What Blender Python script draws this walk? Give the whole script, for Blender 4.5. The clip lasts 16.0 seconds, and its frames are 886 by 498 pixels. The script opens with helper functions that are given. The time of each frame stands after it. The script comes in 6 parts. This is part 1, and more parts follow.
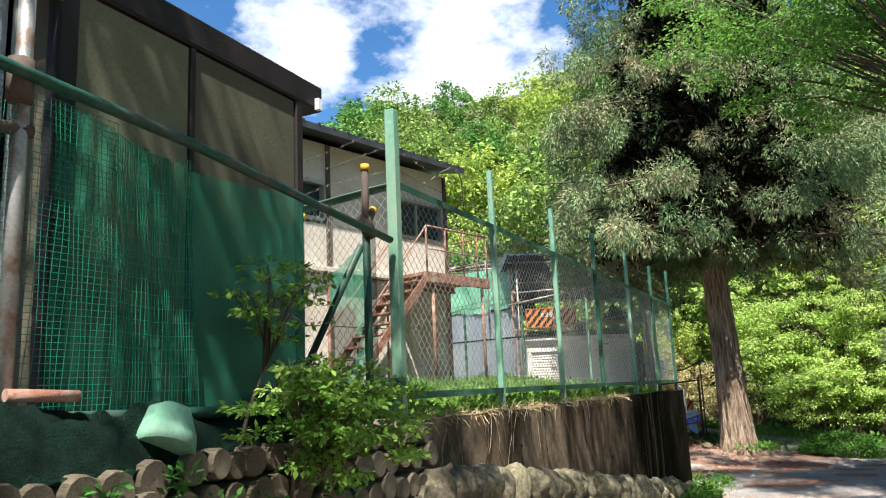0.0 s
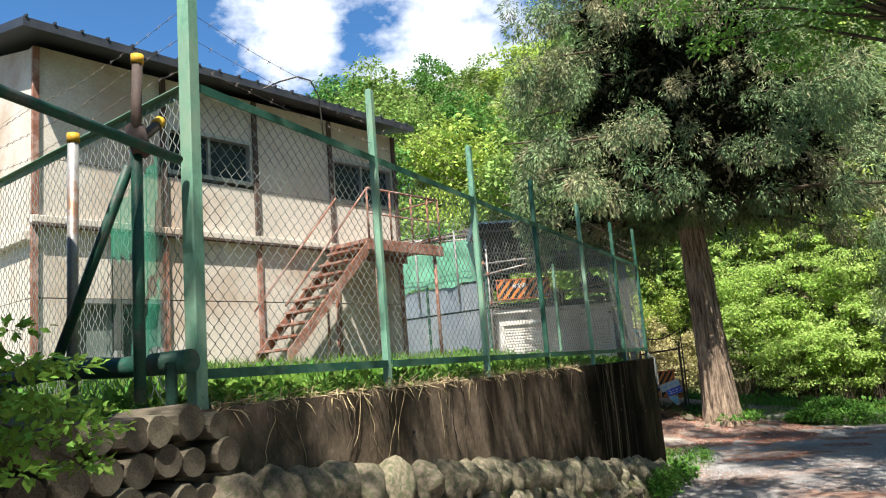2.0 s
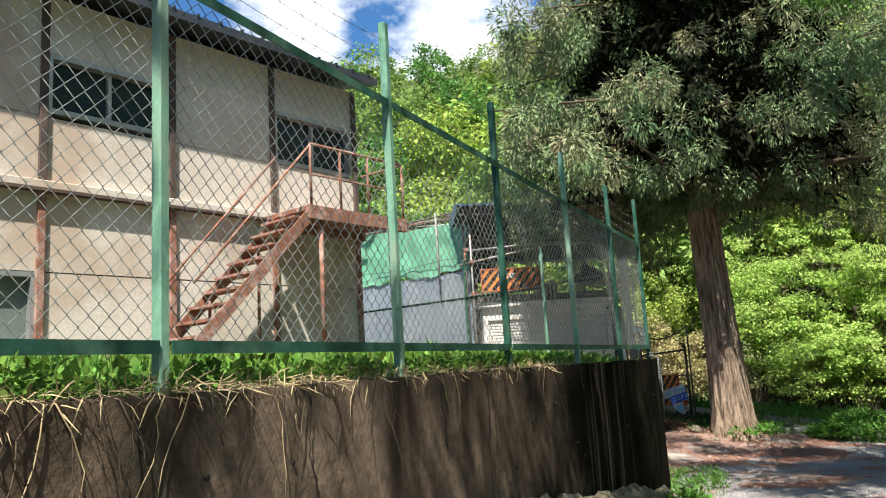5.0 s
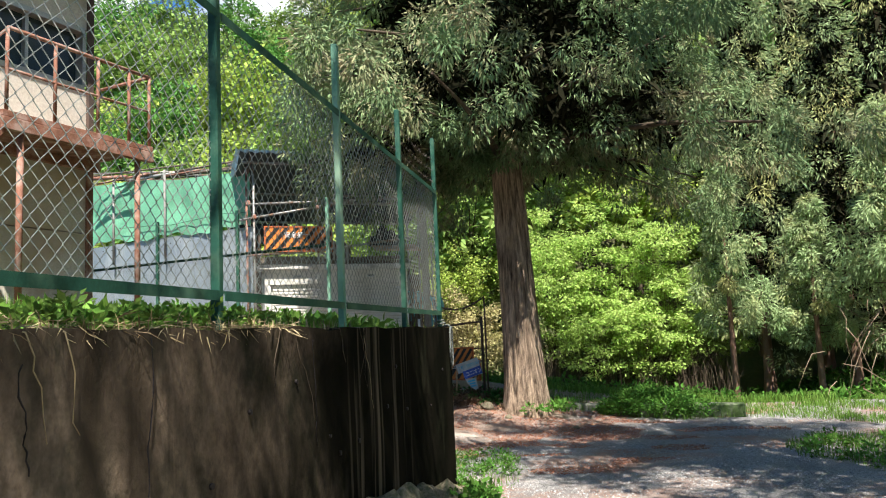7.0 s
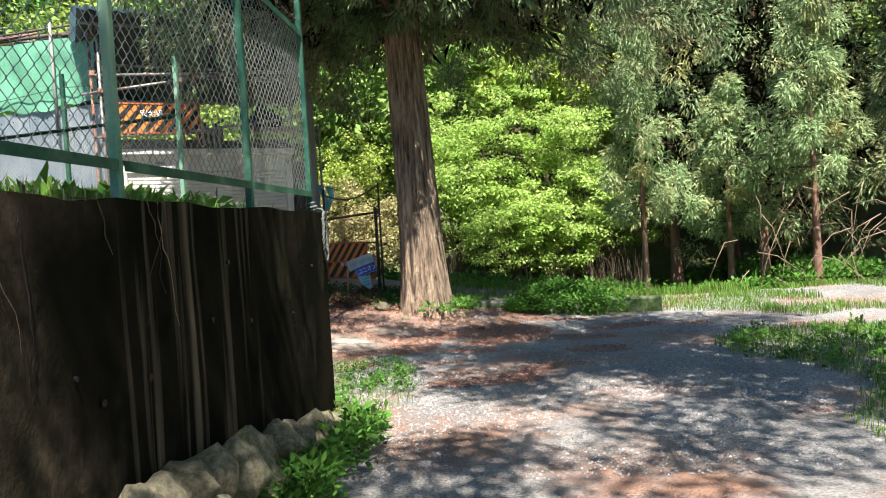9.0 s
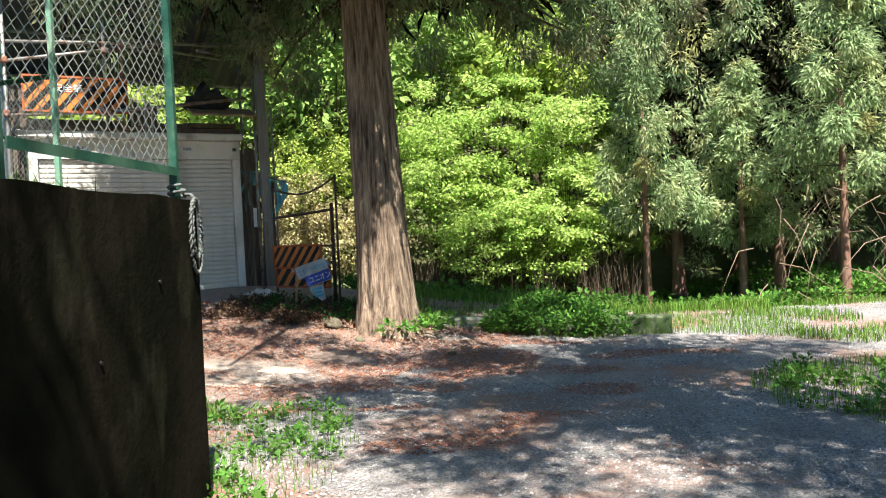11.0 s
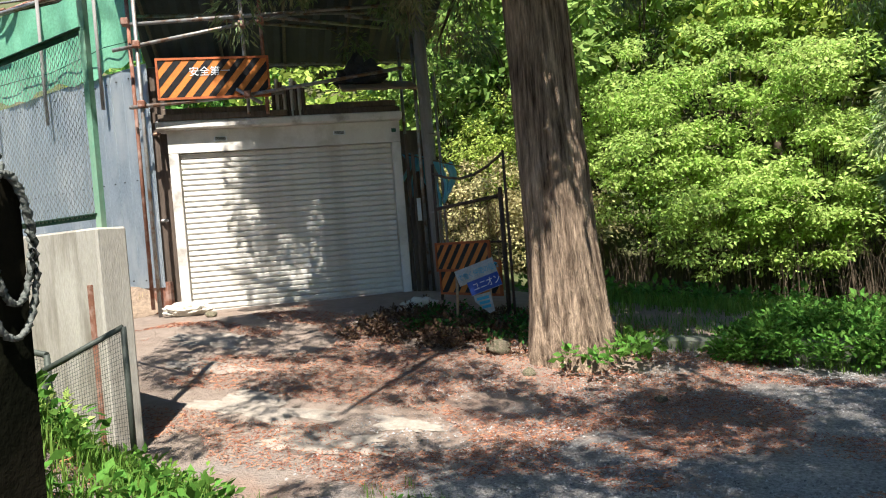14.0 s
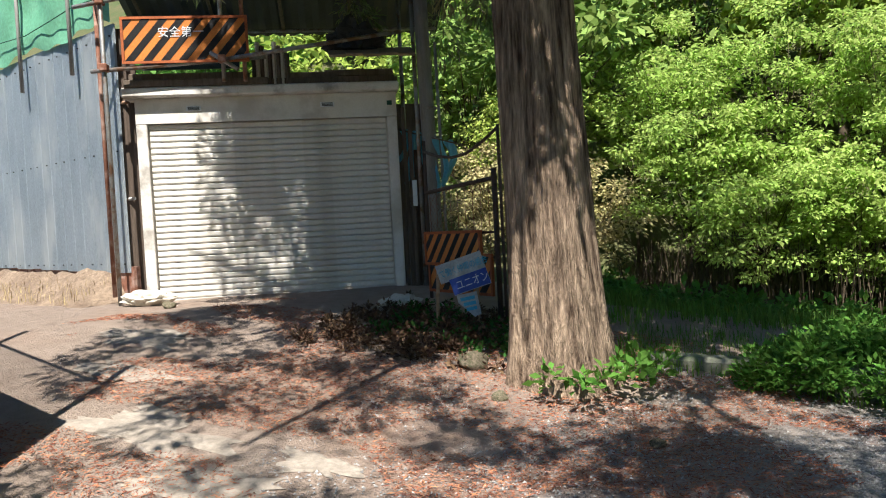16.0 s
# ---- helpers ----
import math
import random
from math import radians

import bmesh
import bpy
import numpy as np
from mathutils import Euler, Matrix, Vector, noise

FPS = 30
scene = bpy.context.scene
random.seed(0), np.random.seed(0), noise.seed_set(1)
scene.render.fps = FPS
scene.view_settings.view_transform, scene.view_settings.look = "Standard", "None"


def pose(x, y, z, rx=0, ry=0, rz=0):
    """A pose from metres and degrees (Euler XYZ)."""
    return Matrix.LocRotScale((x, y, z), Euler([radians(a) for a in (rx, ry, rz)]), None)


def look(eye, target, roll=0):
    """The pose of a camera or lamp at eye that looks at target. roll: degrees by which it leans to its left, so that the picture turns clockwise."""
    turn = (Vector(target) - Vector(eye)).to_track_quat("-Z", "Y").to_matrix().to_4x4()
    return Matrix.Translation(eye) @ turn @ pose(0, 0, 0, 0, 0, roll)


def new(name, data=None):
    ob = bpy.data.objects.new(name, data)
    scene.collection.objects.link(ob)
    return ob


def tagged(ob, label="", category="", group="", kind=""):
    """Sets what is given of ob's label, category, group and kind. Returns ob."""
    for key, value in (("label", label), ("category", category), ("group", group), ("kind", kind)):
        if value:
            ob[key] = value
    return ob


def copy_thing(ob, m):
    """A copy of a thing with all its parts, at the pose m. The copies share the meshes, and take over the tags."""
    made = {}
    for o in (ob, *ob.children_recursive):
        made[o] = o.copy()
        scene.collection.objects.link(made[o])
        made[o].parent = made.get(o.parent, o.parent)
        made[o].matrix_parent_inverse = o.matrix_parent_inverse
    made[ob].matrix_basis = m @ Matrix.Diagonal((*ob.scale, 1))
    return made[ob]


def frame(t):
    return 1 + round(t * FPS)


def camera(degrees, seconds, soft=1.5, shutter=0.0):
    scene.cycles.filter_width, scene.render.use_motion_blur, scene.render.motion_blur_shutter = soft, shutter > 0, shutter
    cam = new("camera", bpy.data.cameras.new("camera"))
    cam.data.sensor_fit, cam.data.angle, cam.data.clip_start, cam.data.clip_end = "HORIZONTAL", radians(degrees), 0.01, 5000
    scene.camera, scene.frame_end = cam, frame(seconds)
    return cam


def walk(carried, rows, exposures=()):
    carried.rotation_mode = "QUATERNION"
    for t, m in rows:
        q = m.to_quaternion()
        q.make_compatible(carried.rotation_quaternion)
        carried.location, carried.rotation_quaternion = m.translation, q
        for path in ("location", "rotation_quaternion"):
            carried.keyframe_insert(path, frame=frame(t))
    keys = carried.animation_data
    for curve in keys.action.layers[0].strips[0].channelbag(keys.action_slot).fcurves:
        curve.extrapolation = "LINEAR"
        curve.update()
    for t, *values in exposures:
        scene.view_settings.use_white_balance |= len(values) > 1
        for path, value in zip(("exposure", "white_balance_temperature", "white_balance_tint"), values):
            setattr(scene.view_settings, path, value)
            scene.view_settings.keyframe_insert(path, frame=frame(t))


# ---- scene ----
cam = camera(60.9, 16.0, 1.1)
PATH = [
    (0, (1.263, -3.36, 2.239), (0.401, -1.593, 2.607), -2.6),
    (0.5, (1.268, -2.982, 2.248), (0.466, -1.183, 2.591), -2.9),
    (1, (1.346, -2.598, 2.174), (0.515, -0.811, 2.515), -3.7),
    (1.5, (1.416, -2.153, 2.162), (0.609, -0.352, 2.492), -4.1),
    (2, (1.409, -1.716, 2.147), (0.555, 0.065, 2.462), -4.6),
    (2.5, (1.272, -1.317, 2.133), (0.3, 0.4, 2.459), -4.9),
    (3, (1.136, -0.912, 2.16), (0.076, 0.748, 2.509), -4.0),
    (3.2, (1.092, -0.737, 2.14), (-0.012, 0.894, 2.49), -3.6),
    (5.3, (0.832, 1.038, 2.075), (0.072, 2.862, 2.383), -2.5),
    (5.5, (0.784, 1.247, 2.097), (0.096, 3.1, 2.402), -1.7),
    (6, (0.754, 1.742, 2.039), (0.159, 3.627, 2.343), -1.6),
    (6.5, (0.626, 2.319, 2.013), (0.12, 4.236, 2.282), -2.0),
    (7, (0.59, 2.756, 1.987), (0.2, 4.705, 2.208), -2.6),
    (7.5, (0.618, 3.194, 1.93), (0.289, 5.162, 2.072), -2.4),
    (8, (0.572, 3.678, 1.863), (0.308, 5.66, 1.915), -3.4),
    (8.5, (0.535, 4.232, 1.854), (0.34, 6.223, 1.83), -3.9),
    (8.7, (0.486, 4.406, 1.862), (0.314, 6.398, 1.801), -3.6),
    (10.8, (0.543, 6.783, 1.804), (0.419, 8.778, 1.754), -3.0),
    (11, (0.655, 6.979, 1.804), (0.527, 8.974, 1.751), -2.6),
    (11.5, (0.773, 7.478, 1.797), (0.616, 9.47, 1.715), -2.4),
    (12, (0.762, 7.974, 1.777), (0.508, 9.955, 1.662), -2.9),
    (12.5, (0.769, 8.438, 1.747), (0.357, 10.39, 1.612), -4.0),
    (13, (0.73, 8.913, 1.788), (0.135, 10.817, 1.65), -3.8),
    (13.5, (0.633, 9.388, 1.805), (-0.025, 11.274, 1.708), -3.6),
    (14, (0.683, 9.868, 1.802), (-0.013, 11.742, 1.756), -4.6),
    (14.5, (0.69, 10.299, 1.761), (-0.108, 12.132, 1.703), -5.1),
    (15, (0.734, 10.702, 1.787), (-0.091, 12.523, 1.719), -4.6),
    (15.5, (0.867, 11.116, 1.783), (0.083, 12.956, 1.738), -3.4),
    (16, (0.917, 11.472, 1.751), (0.086, 13.29, 1.681), -3.1),
]
walk(cam, [(t, look(eye, target, roll)) for t, eye, target, roll in PATH],
     [(0, 1.5), (3, 1.35), (6, 1.35), (8.5, 1.6), (11, 1.75), (13.5, 1.45), (16, 1.2)])


# ---- world, sun and exposure ----
SUN = Vector((0.165, -0.48, 0.86)).normalized()
world = bpy.data.worlds.new("sky")
scene.world = world
world.use_nodes = True
wn, wl = world.node_tree.nodes, world.node_tree.links
wn.clear()
w_out = wn.new("ShaderNodeOutputWorld")
w_bg = wn.new("ShaderNodeBackground")
w_sky = wn.new("ShaderNodeTexSky")
w_sky.sky_type = "NISHITA"
w_sky.sun_disc = False
w_sky.sun_elevation = math.asin(SUN.z)
w_sky.sun_rotation = math.atan2(SUN.x, SUN.y)
w_sky.air_density, w_sky.dust_density, w_sky.ozone_density = 1.0, 0.2, 4.0
w_bg.inputs["Strength"].default_value = 0.050
w_co = wn.new("ShaderNodeTexCoord")
w_mix = wn.new("ShaderNodeMix")
w_mix.data_type = "RGBA"
w_mix.inputs["B"].default_value = (11, 11.4, 12.1, 1)


def sky_math(op, a, b):
    m = wn.new("ShaderNodeMath")
    m.operation = op
    for k, v in enumerate((a, b)):
        if isinstance(v, (int, float)):
            m.inputs[k].default_value = v
        else:
            wl.new(v, m.inputs[k])
    return m.outputs[0]


def sky_noise(scale, detail, squash):
    m = wn.new("ShaderNodeMapping")
    m.inputs["Scale"].default_value = (1, 1, squash)
    t = wn.new("ShaderNodeTexNoise")
    t.inputs["Scale"].default_value, t.inputs["Detail"].default_value, t.inputs["Roughness"].default_value = scale, detail, 0.58
    wl.new(w_co.outputs["Generated"], m.inputs["Vector"])
    wl.new(m.outputs[0], t.inputs["Vector"])
    return t.outputs["Fac"]


def cloud_bank(azimuth, elevation, spread):
    """How near the view is to the middle of a heap of cloud."""
    a, e = radians(azimuth), radians(elevation)
    d = wn.new("ShaderNodeVectorMath")
    d.operation = "DISTANCE"
    wl.new(w_co.outputs["Generated"], d.inputs[0])
    d.inputs[1].default_value = (math.sin(a) * math.cos(e), math.cos(a) * math.cos(e), math.sin(e))
    return sky_math("SUBTRACT", 1.0, sky_math("DIVIDE", d.outputs["Value"], spread))


w_bank = sky_math("MAXIMUM", sky_math("MAXIMUM", cloud_bank(-24, 27, 0.17), cloud_bank(-36, 25, 0.09)), cloud_bank(60, 35, 0.35))
w_bank = sky_math("MAXIMUM", sky_math("MAXIMUM", w_bank, cloud_bank(-27, 34, 0.22)), cloud_bank(150, 40, 0.4))
w_fac = sky_math("ADD", sky_math("MULTIPLY", sky_math("MAXIMUM", w_bank, -0.6), 0.34), sky_noise(7.0, 9.0, 1.7))
w_ramp = wn.new("ShaderNodeValToRGB")
w_ramp.color_ramp.elements[0].position, w_ramp.color_ramp.elements[1].position = 0.56, 0.74
wl.new(w_fac, w_ramp.inputs[0])
wl.new(w_ramp.outputs[0], w_mix.inputs["Factor"])
w_hsv = wn.new("ShaderNodeHueSaturation")
w_hsv.inputs["Saturation"].default_value, w_hsv.inputs["Value"].default_value = 1.22, 1.4
wl.new(w_sky.outputs[0], w_hsv.inputs["Color"])
wl.new(w_hsv.outputs[0], w_mix.inputs["A"])
wl.new(w_mix.outputs["Result"], w_bg.inputs["Color"])
wl.new(w_bg.outputs[0], w_out.inputs[0])

sun = new("sun", bpy.data.lights.new("sun", "SUN"))
sun.data.energy, sun.data.angle, sun.data.color = 5.0, radians(0.53), (1.0, 0.945, 0.85)
sun.matrix_world = look((0, -30, 40), Vector((0, -30, 40)) - SUN)


# ---- materials ----
def surf(name, c1, c2, scale=6.0, rough=0.8, bump=0.3, metal=0.0, fine=60.0, stain=None, stain_scale=1.2,
         stretch=(1, 1, 1), island=0.0, random_object=0.0, spec=0.22, see=0.0, thin=0.0, bump_dist=0.01, grain_mix=0.35):
    """A two-scale procedural surface: a broad mix of c1 and c2, fine grain, and a stain of its own colour."""
    m = bpy.data.materials.new(name)
    m.use_nodes = True
    n, l = m.node_tree.nodes, m.node_tree.links
    b = n["Principled BSDF"]
    co = n.new("ShaderNodeTexCoord")
    mp = n.new("ShaderNodeMapping")
    mp.inputs["Scale"].default_value = stretch
    l.new(co.outputs["Object"], mp.inputs["Vector"])

    def noise_tex(s, detail=4.0, r=0.6):
        t = n.new("ShaderNodeTexNoise")
        t.inputs["Scale"].default_value, t.inputs["Detail"].default_value, t.inputs["Roughness"].default_value = s, detail, r
        l.new(mp.outputs[0], t.inputs["Vector"])
        return t

    def ramp(sock, lo, hi):
        r = n.new("ShaderNodeMapRange")
        r.inputs["From Min"].default_value, r.inputs["From Max"].default_value = lo, hi
        l.new(sock, r.inputs["Value"])
        return r.outputs[0]

    def mix(f, a, bb, mode="MIX"):
        x = n.new("ShaderNodeMix")
        x.data_type, x.blend_type = "RGBA", mode
        for key, v in (("Factor", f), ("A", a), ("B", bb)):
            if isinstance(v, (int, float)):
                x.inputs[key].default_value = v
            elif isinstance(v, tuple):
                x.inputs[key].default_value = (*v, 1)
            else:
                l.new(v, x.inputs[key])
        return x.outputs["Result"]

    broad, grain = noise_tex(scale), noise_tex(fine, 3.0, 0.7)
    col = mix(ramp(broad.outputs["Fac"], 0.32, 0.68), c1, c2)
    col = mix(grain_mix, col, mix(ramp(grain.outputs["Fac"], 0.3, 0.7), (0.25, 0.25, 0.25), (0.75, 0.75, 0.75)), "OVERLAY")
    if stain:
        st = noise_tex(stain_scale, 6.0, 0.65)
        col = mix(ramp(st.outputs["Fac"], 0.48, 0.62), col, stain)
    if island or random_object:
        if island:
            g = n.new("ShaderNodeNewGeometry")
            rnd = g.outputs["Random Per Island"]
        else:
            g = n.new("ShaderNodeObjectInfo")
            rnd = g.outputs["Random"]
        hsv = n.new("ShaderNodeHueSaturation")
        k = island or random_object
        mr = n.new("ShaderNodeMapRange")
        mr.inputs["To Min"].default_value, mr.inputs["To Max"].default_value = 1 - k, 1 + k
        l.new(rnd, mr.inputs["Value"])
        l.new(mr.outputs[0], hsv.inputs["Value"])
        mh = n.new("ShaderNodeMapRange")
        mh.inputs["To Min"].default_value, mh.inputs["To Max"].default_value = 0.5 - 0.03 * k, 0.5 + 0.03 * k
        l.new(rnd, mh.inputs["Value"])
        l.new(mh.outputs[0], hsv.inputs["Hue"])
        l.new(col, hsv.inputs["Color"])
        col = hsv.outputs[0]
    l.new(col, b.inputs["Base Color"])
    rr = n.new("ShaderNodeMapRange")
    rr.inputs["To Min"].default_value, rr.inputs["To Max"].default_value = max(0.05, rough - 0.12), min(1, rough + 0.1)
    l.new(broad.outputs["Fac"], rr.inputs["Value"])
    l.new(rr.outputs[0], b.inputs["Roughness"])
    b.inputs["Metallic"].default_value = metal
    b.inputs["Specular IOR Level"].default_value = spec
    if bump:
        bp = n.new("ShaderNodeBump")
        bp.inputs["Strength"].default_value, bp.inputs["Distance"].default_value = bump, bump_dist
        add = n.new("ShaderNodeMath")
        l.new(broad.outputs["Fac"], add.inputs[0])
        l.new(grain.outputs["Fac"], add.inputs[1])
        l.new(add.outputs[0], bp.inputs["Height"])
        l.new(bp.outputs[0], b.inputs["Normal"])
    if see:
        b.inputs["Alpha"].default_value = 1 - see
    if thin:
        tr = n.new("ShaderNodeBsdfTranslucent")
        l.new(col, tr.inputs["Color"])
        ms = n.new("ShaderNodeMixShader")
        ms.inputs[0].default_value = thin
        l.new(b.outputs[0], ms.inputs[1])
        l.new(tr.outputs[0], ms.inputs[2])
        l.new(ms.outputs[0], n["Material Output"].inputs[0])
    return m


M_GROUND = surf("gravel_ground", (0.21, 0.20, 0.198), (0.345, 0.325, 0.312), 1.3, 0.95, 1.0, fine=42, stain=(0.33, 0.19, 0.135), stain_scale=0.6, bump_dist=0.05, grain_mix=1.0)
def growth_and_shade(mat, y0, y1):
    """Near-black algal growth and painted-in shade towards the far end of the wall."""
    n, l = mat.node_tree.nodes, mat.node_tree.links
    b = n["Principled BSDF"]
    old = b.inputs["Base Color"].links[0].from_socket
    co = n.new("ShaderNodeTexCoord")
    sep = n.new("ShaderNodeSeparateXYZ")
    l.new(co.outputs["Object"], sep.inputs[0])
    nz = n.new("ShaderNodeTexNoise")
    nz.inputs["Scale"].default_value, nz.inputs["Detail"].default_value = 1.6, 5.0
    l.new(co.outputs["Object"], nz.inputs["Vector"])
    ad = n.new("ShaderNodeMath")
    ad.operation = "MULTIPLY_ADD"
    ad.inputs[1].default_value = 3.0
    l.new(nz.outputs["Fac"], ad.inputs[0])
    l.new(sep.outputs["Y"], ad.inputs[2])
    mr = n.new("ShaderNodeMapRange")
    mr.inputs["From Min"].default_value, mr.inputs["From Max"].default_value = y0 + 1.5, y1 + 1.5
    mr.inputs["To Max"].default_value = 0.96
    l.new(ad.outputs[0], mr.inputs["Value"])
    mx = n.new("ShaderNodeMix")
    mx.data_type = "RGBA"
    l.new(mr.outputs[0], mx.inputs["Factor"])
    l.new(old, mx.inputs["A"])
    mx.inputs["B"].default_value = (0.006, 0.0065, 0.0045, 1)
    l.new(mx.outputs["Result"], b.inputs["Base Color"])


def stain_and_sun_streaks(mat, y0, y1, colour, across, down, lo_fac, hi_fac):
    """Streaks of a colour between y0 and y1, for water stains and for painted sunlight."""
    n, l = mat.node_tree.nodes, mat.node_tree.links
    b = n["Principled BSDF"]
    old = b.inputs["Base Color"].links[0].from_socket
    co = n.new("ShaderNodeTexCoord")
    mp = n.new("ShaderNodeMapping")
    mp.inputs["Scale"].default_value = (0.2, across, down)
    l.new(co.outputs["Object"], mp.inputs["Vector"])
    nz = n.new("ShaderNodeTexNoise")
    nz.inputs["Scale"].default_value, nz.inputs["Detail"].default_value, nz.inputs["Distortion"].default_value = 1.0, 7.0, 0.25
    l.new(mp.outputs[0], nz.inputs["Vector"])
    thin_line = n.new("ShaderNodeMapRange")
    thin_line.inputs["From Min"].default_value, thin_line.inputs["From Max"].default_value = lo_fac, hi_fac
    l.new(nz.outputs["Fac"], thin_line.inputs["Value"])
    sep = n.new("ShaderNodeSeparateXYZ")
    l.new(co.outputs["Object"], sep.inputs[0])
    fac = thin_line.outputs[0]
    for lo, hi in ((y0 - 0.1, y0 + 0.05), (y1 + 0.1, y1 - 0.05)):
        mr = n.new("ShaderNodeMapRange")
        mr.inputs["From Min"].default_value, mr.inputs["From Max"].default_value = lo, hi
        l.new(sep.outputs["Y"], mr.inputs["Value"])
        mu = n.new("ShaderNodeMath")
        mu.operation = "MULTIPLY"
        l.new(fac, mu.inputs[0])
        l.new(mr.outputs[0], mu.inputs[1])
        fac = mu.outputs[0]
    mx = n.new("ShaderNodeMix")
    mx.data_type = "RGBA"
    l.new(fac, mx.inputs["Factor"])
    l.new(old, mx.inputs["A"])
    mx.inputs["B"].default_value = (*colour, 1)
    l.new(mx.outputs["Result"], b.inputs["Base Color"])


def earth(mat):
    """Trodden pinkish earth that takes over from the gravel on the way up to the garage."""
    n, l = mat.node_tree.nodes, mat.node_tree.links
    b = n["Principled BSDF"]
    old = b.inputs["Base Color"].links[0].from_socket
    co = n.new("ShaderNodeTexCoord")
    dot = n.new("ShaderNodeVectorMath")
    dot.operation = "DOT_PRODUCT"
    dot.inputs[1].default_value = (-0.6, 0.5, 0)
    nz = n.new("ShaderNodeTexNoise")
    nz.inputs["Scale"].default_value, nz.inputs["Detail"].default_value = 0.9, 6.0
    add = n.new("ShaderNodeMath")
    add.operation = "MULTIPLY_ADD"
    add.inputs[1].default_value = 3.0
    mr = n.new("ShaderNodeMapRange")
    mr.inputs["From Min"].default_value, mr.inputs["From Max"].default_value, mr.inputs["To Max"].default_value = 8.9, 10.6, 0.9
    fine = n.new("ShaderNodeTexNoise")
    fine.inputs["Scale"].default_value, fine.inputs["Detail"].default_value = 7.0, 8.0
    tone = n.new("ShaderNodeMix")
    tone.data_type = "RGBA"
    tone.inputs["A"].default_value, tone.inputs["B"].default_value = (0.20, 0.145, 0.115, 1), (0.42, 0.335, 0.275, 1)
    mx = n.new("ShaderNodeMix")
    mx.data_type = "RGBA"
    for node in (dot, nz, fine):
        l.new(co.outputs["Object"], node.inputs[0])
    l.new(nz.outputs["Fac"], add.inputs[0])
    l.new(dot.outputs["Value"], add.inputs[2])
    l.new(add.outputs[0], mr.inputs["Value"])
    l.new(fine.outputs["Fac"], tone.inputs["Factor"])
    l.new(mr.outputs[0], mx.inputs["Factor"])
    l.new(old, mx.inputs["A"])
    l.new(tone.outputs["Result"], mx.inputs["B"])
    l.new(mx.outputs["Result"], b.inputs["Base Color"])


earth(M_GROUND)
M_SOIL = surf("hill_soil", (0.06, 0.085, 0.03), (0.11, 0.10, 0.05), 0.8, 0.95, 0.8, fine=9)
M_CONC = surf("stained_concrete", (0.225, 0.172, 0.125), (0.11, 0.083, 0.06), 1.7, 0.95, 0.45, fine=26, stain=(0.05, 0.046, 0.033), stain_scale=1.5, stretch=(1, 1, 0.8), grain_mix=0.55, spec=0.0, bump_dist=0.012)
stain_and_sun_streaks(M_CONC, 0.5, 7.6, (0.045, 0.035, 0.025), 2.3, 0.22, 0.54, 0.68)
stain_and_sun_streaks(M_CONC, 0.5, 11.6, (0.03, 0.026, 0.019), 7.0, 0.5, 0.60, 0.76)
stain_and_sun_streaks(M_CONC, 5.7, 11.6, (0.018, 0.02, 0.011), 3.4, 2.6, 0.52, 0.70)
growth_and_shade(M_CONC, 5.4, 7.4)
# pale streaks of raking sun, painted into the wall colour
stain_and_sun_streaks(M_CONC, 7.7, 9.4, (0.13, 0.105, 0.075), 9.0, 0.35, 0.56, 0.74)
stain_and_sun_streaks(M_CONC, 9.6, 11.6, (0.030, 0.030, 0.019), 4.4, 1.4, 0.58, 0.78)
M_CONC_L = surf("pale_concrete", (0.42, 0.40, 0.36), (0.30, 0.28, 0.25), 1.2, 0.9, 0.4, fine=50, stain=(0.20, 0.18, 0.15), stain_scale=1.5, stretch=(2, 2, 0.4))
M_STONE = surf("field_stone", (0.25, 0.21, 0.15), (0.10, 0.085, 0.06), 4, 0.9, 0.9, fine=28, grain_mix=0.6, random_object=0.3, stain=(0.10, 0.11, 0.06), stain_scale=4)
M_GREEN = surf("green_paint", (0.014, 0.06, 0.043), (0.026, 0.09, 0.062), 5, 0.5, 0.15, stain=(0.06, 0.13, 0.09), stain_scale=4)
M_GREEN_D = surf("dark_green_net", (0.003, 0.016, 0.011), (0.012, 0.05, 0.034), 14, 0.85, 1.0, fine=130, bump_dist=0.02, grain_mix=0.9)
M_WIRE = surf("galvanised_wire", (0.26, 0.28, 0.26), (0.40, 0.42, 0.39), 20, 0.5, 0.1, metal=0.5)
M_WALL = surf("cream_cladding", (0.58, 0.53, 0.46), (0.48, 0.43, 0.37), 0.9, 0.85, 0.15, fine=30, stain=(0.42, 0.33, 0.26), stain_scale=0.55)
M_RUST = surf("rusty_steel", (0.16, 0.07, 0.045), (0.28, 0.13, 0.09), 8, 0.85, 0.4, stain=(0.36, 0.24, 0.20), stain_scale=5)
M_ROOF = surf("dark_roof_metal", (0.035, 0.04, 0.05), (0.06, 0.065, 0.075), 3, 0.5, 0.1, metal=0.3)
M_DARK = surf("dark_brown_trim", (0.012, 0.010, 0.011), (0.02, 0.016, 0.016), 6, 0.6, 0.2)
M_SHED = surf("olive_grey_cladding", (0.085, 0.083, 0.055), (0.065, 0.064, 0.045), 2, 0.75, 0.15)
M_GLASS = surf("dark_window_glass", (0.02, 0.03, 0.035), (0.03, 0.045, 0.05), 2, 0.08, 0.0)
M_SHUT = surf("grey_shutter_paint", (0.76, 0.735, 0.69), (0.68, 0.655, 0.61), 3, 0.55, 0.08, stain=(0.55, 0.52, 0.47), stain_scale=1.3)
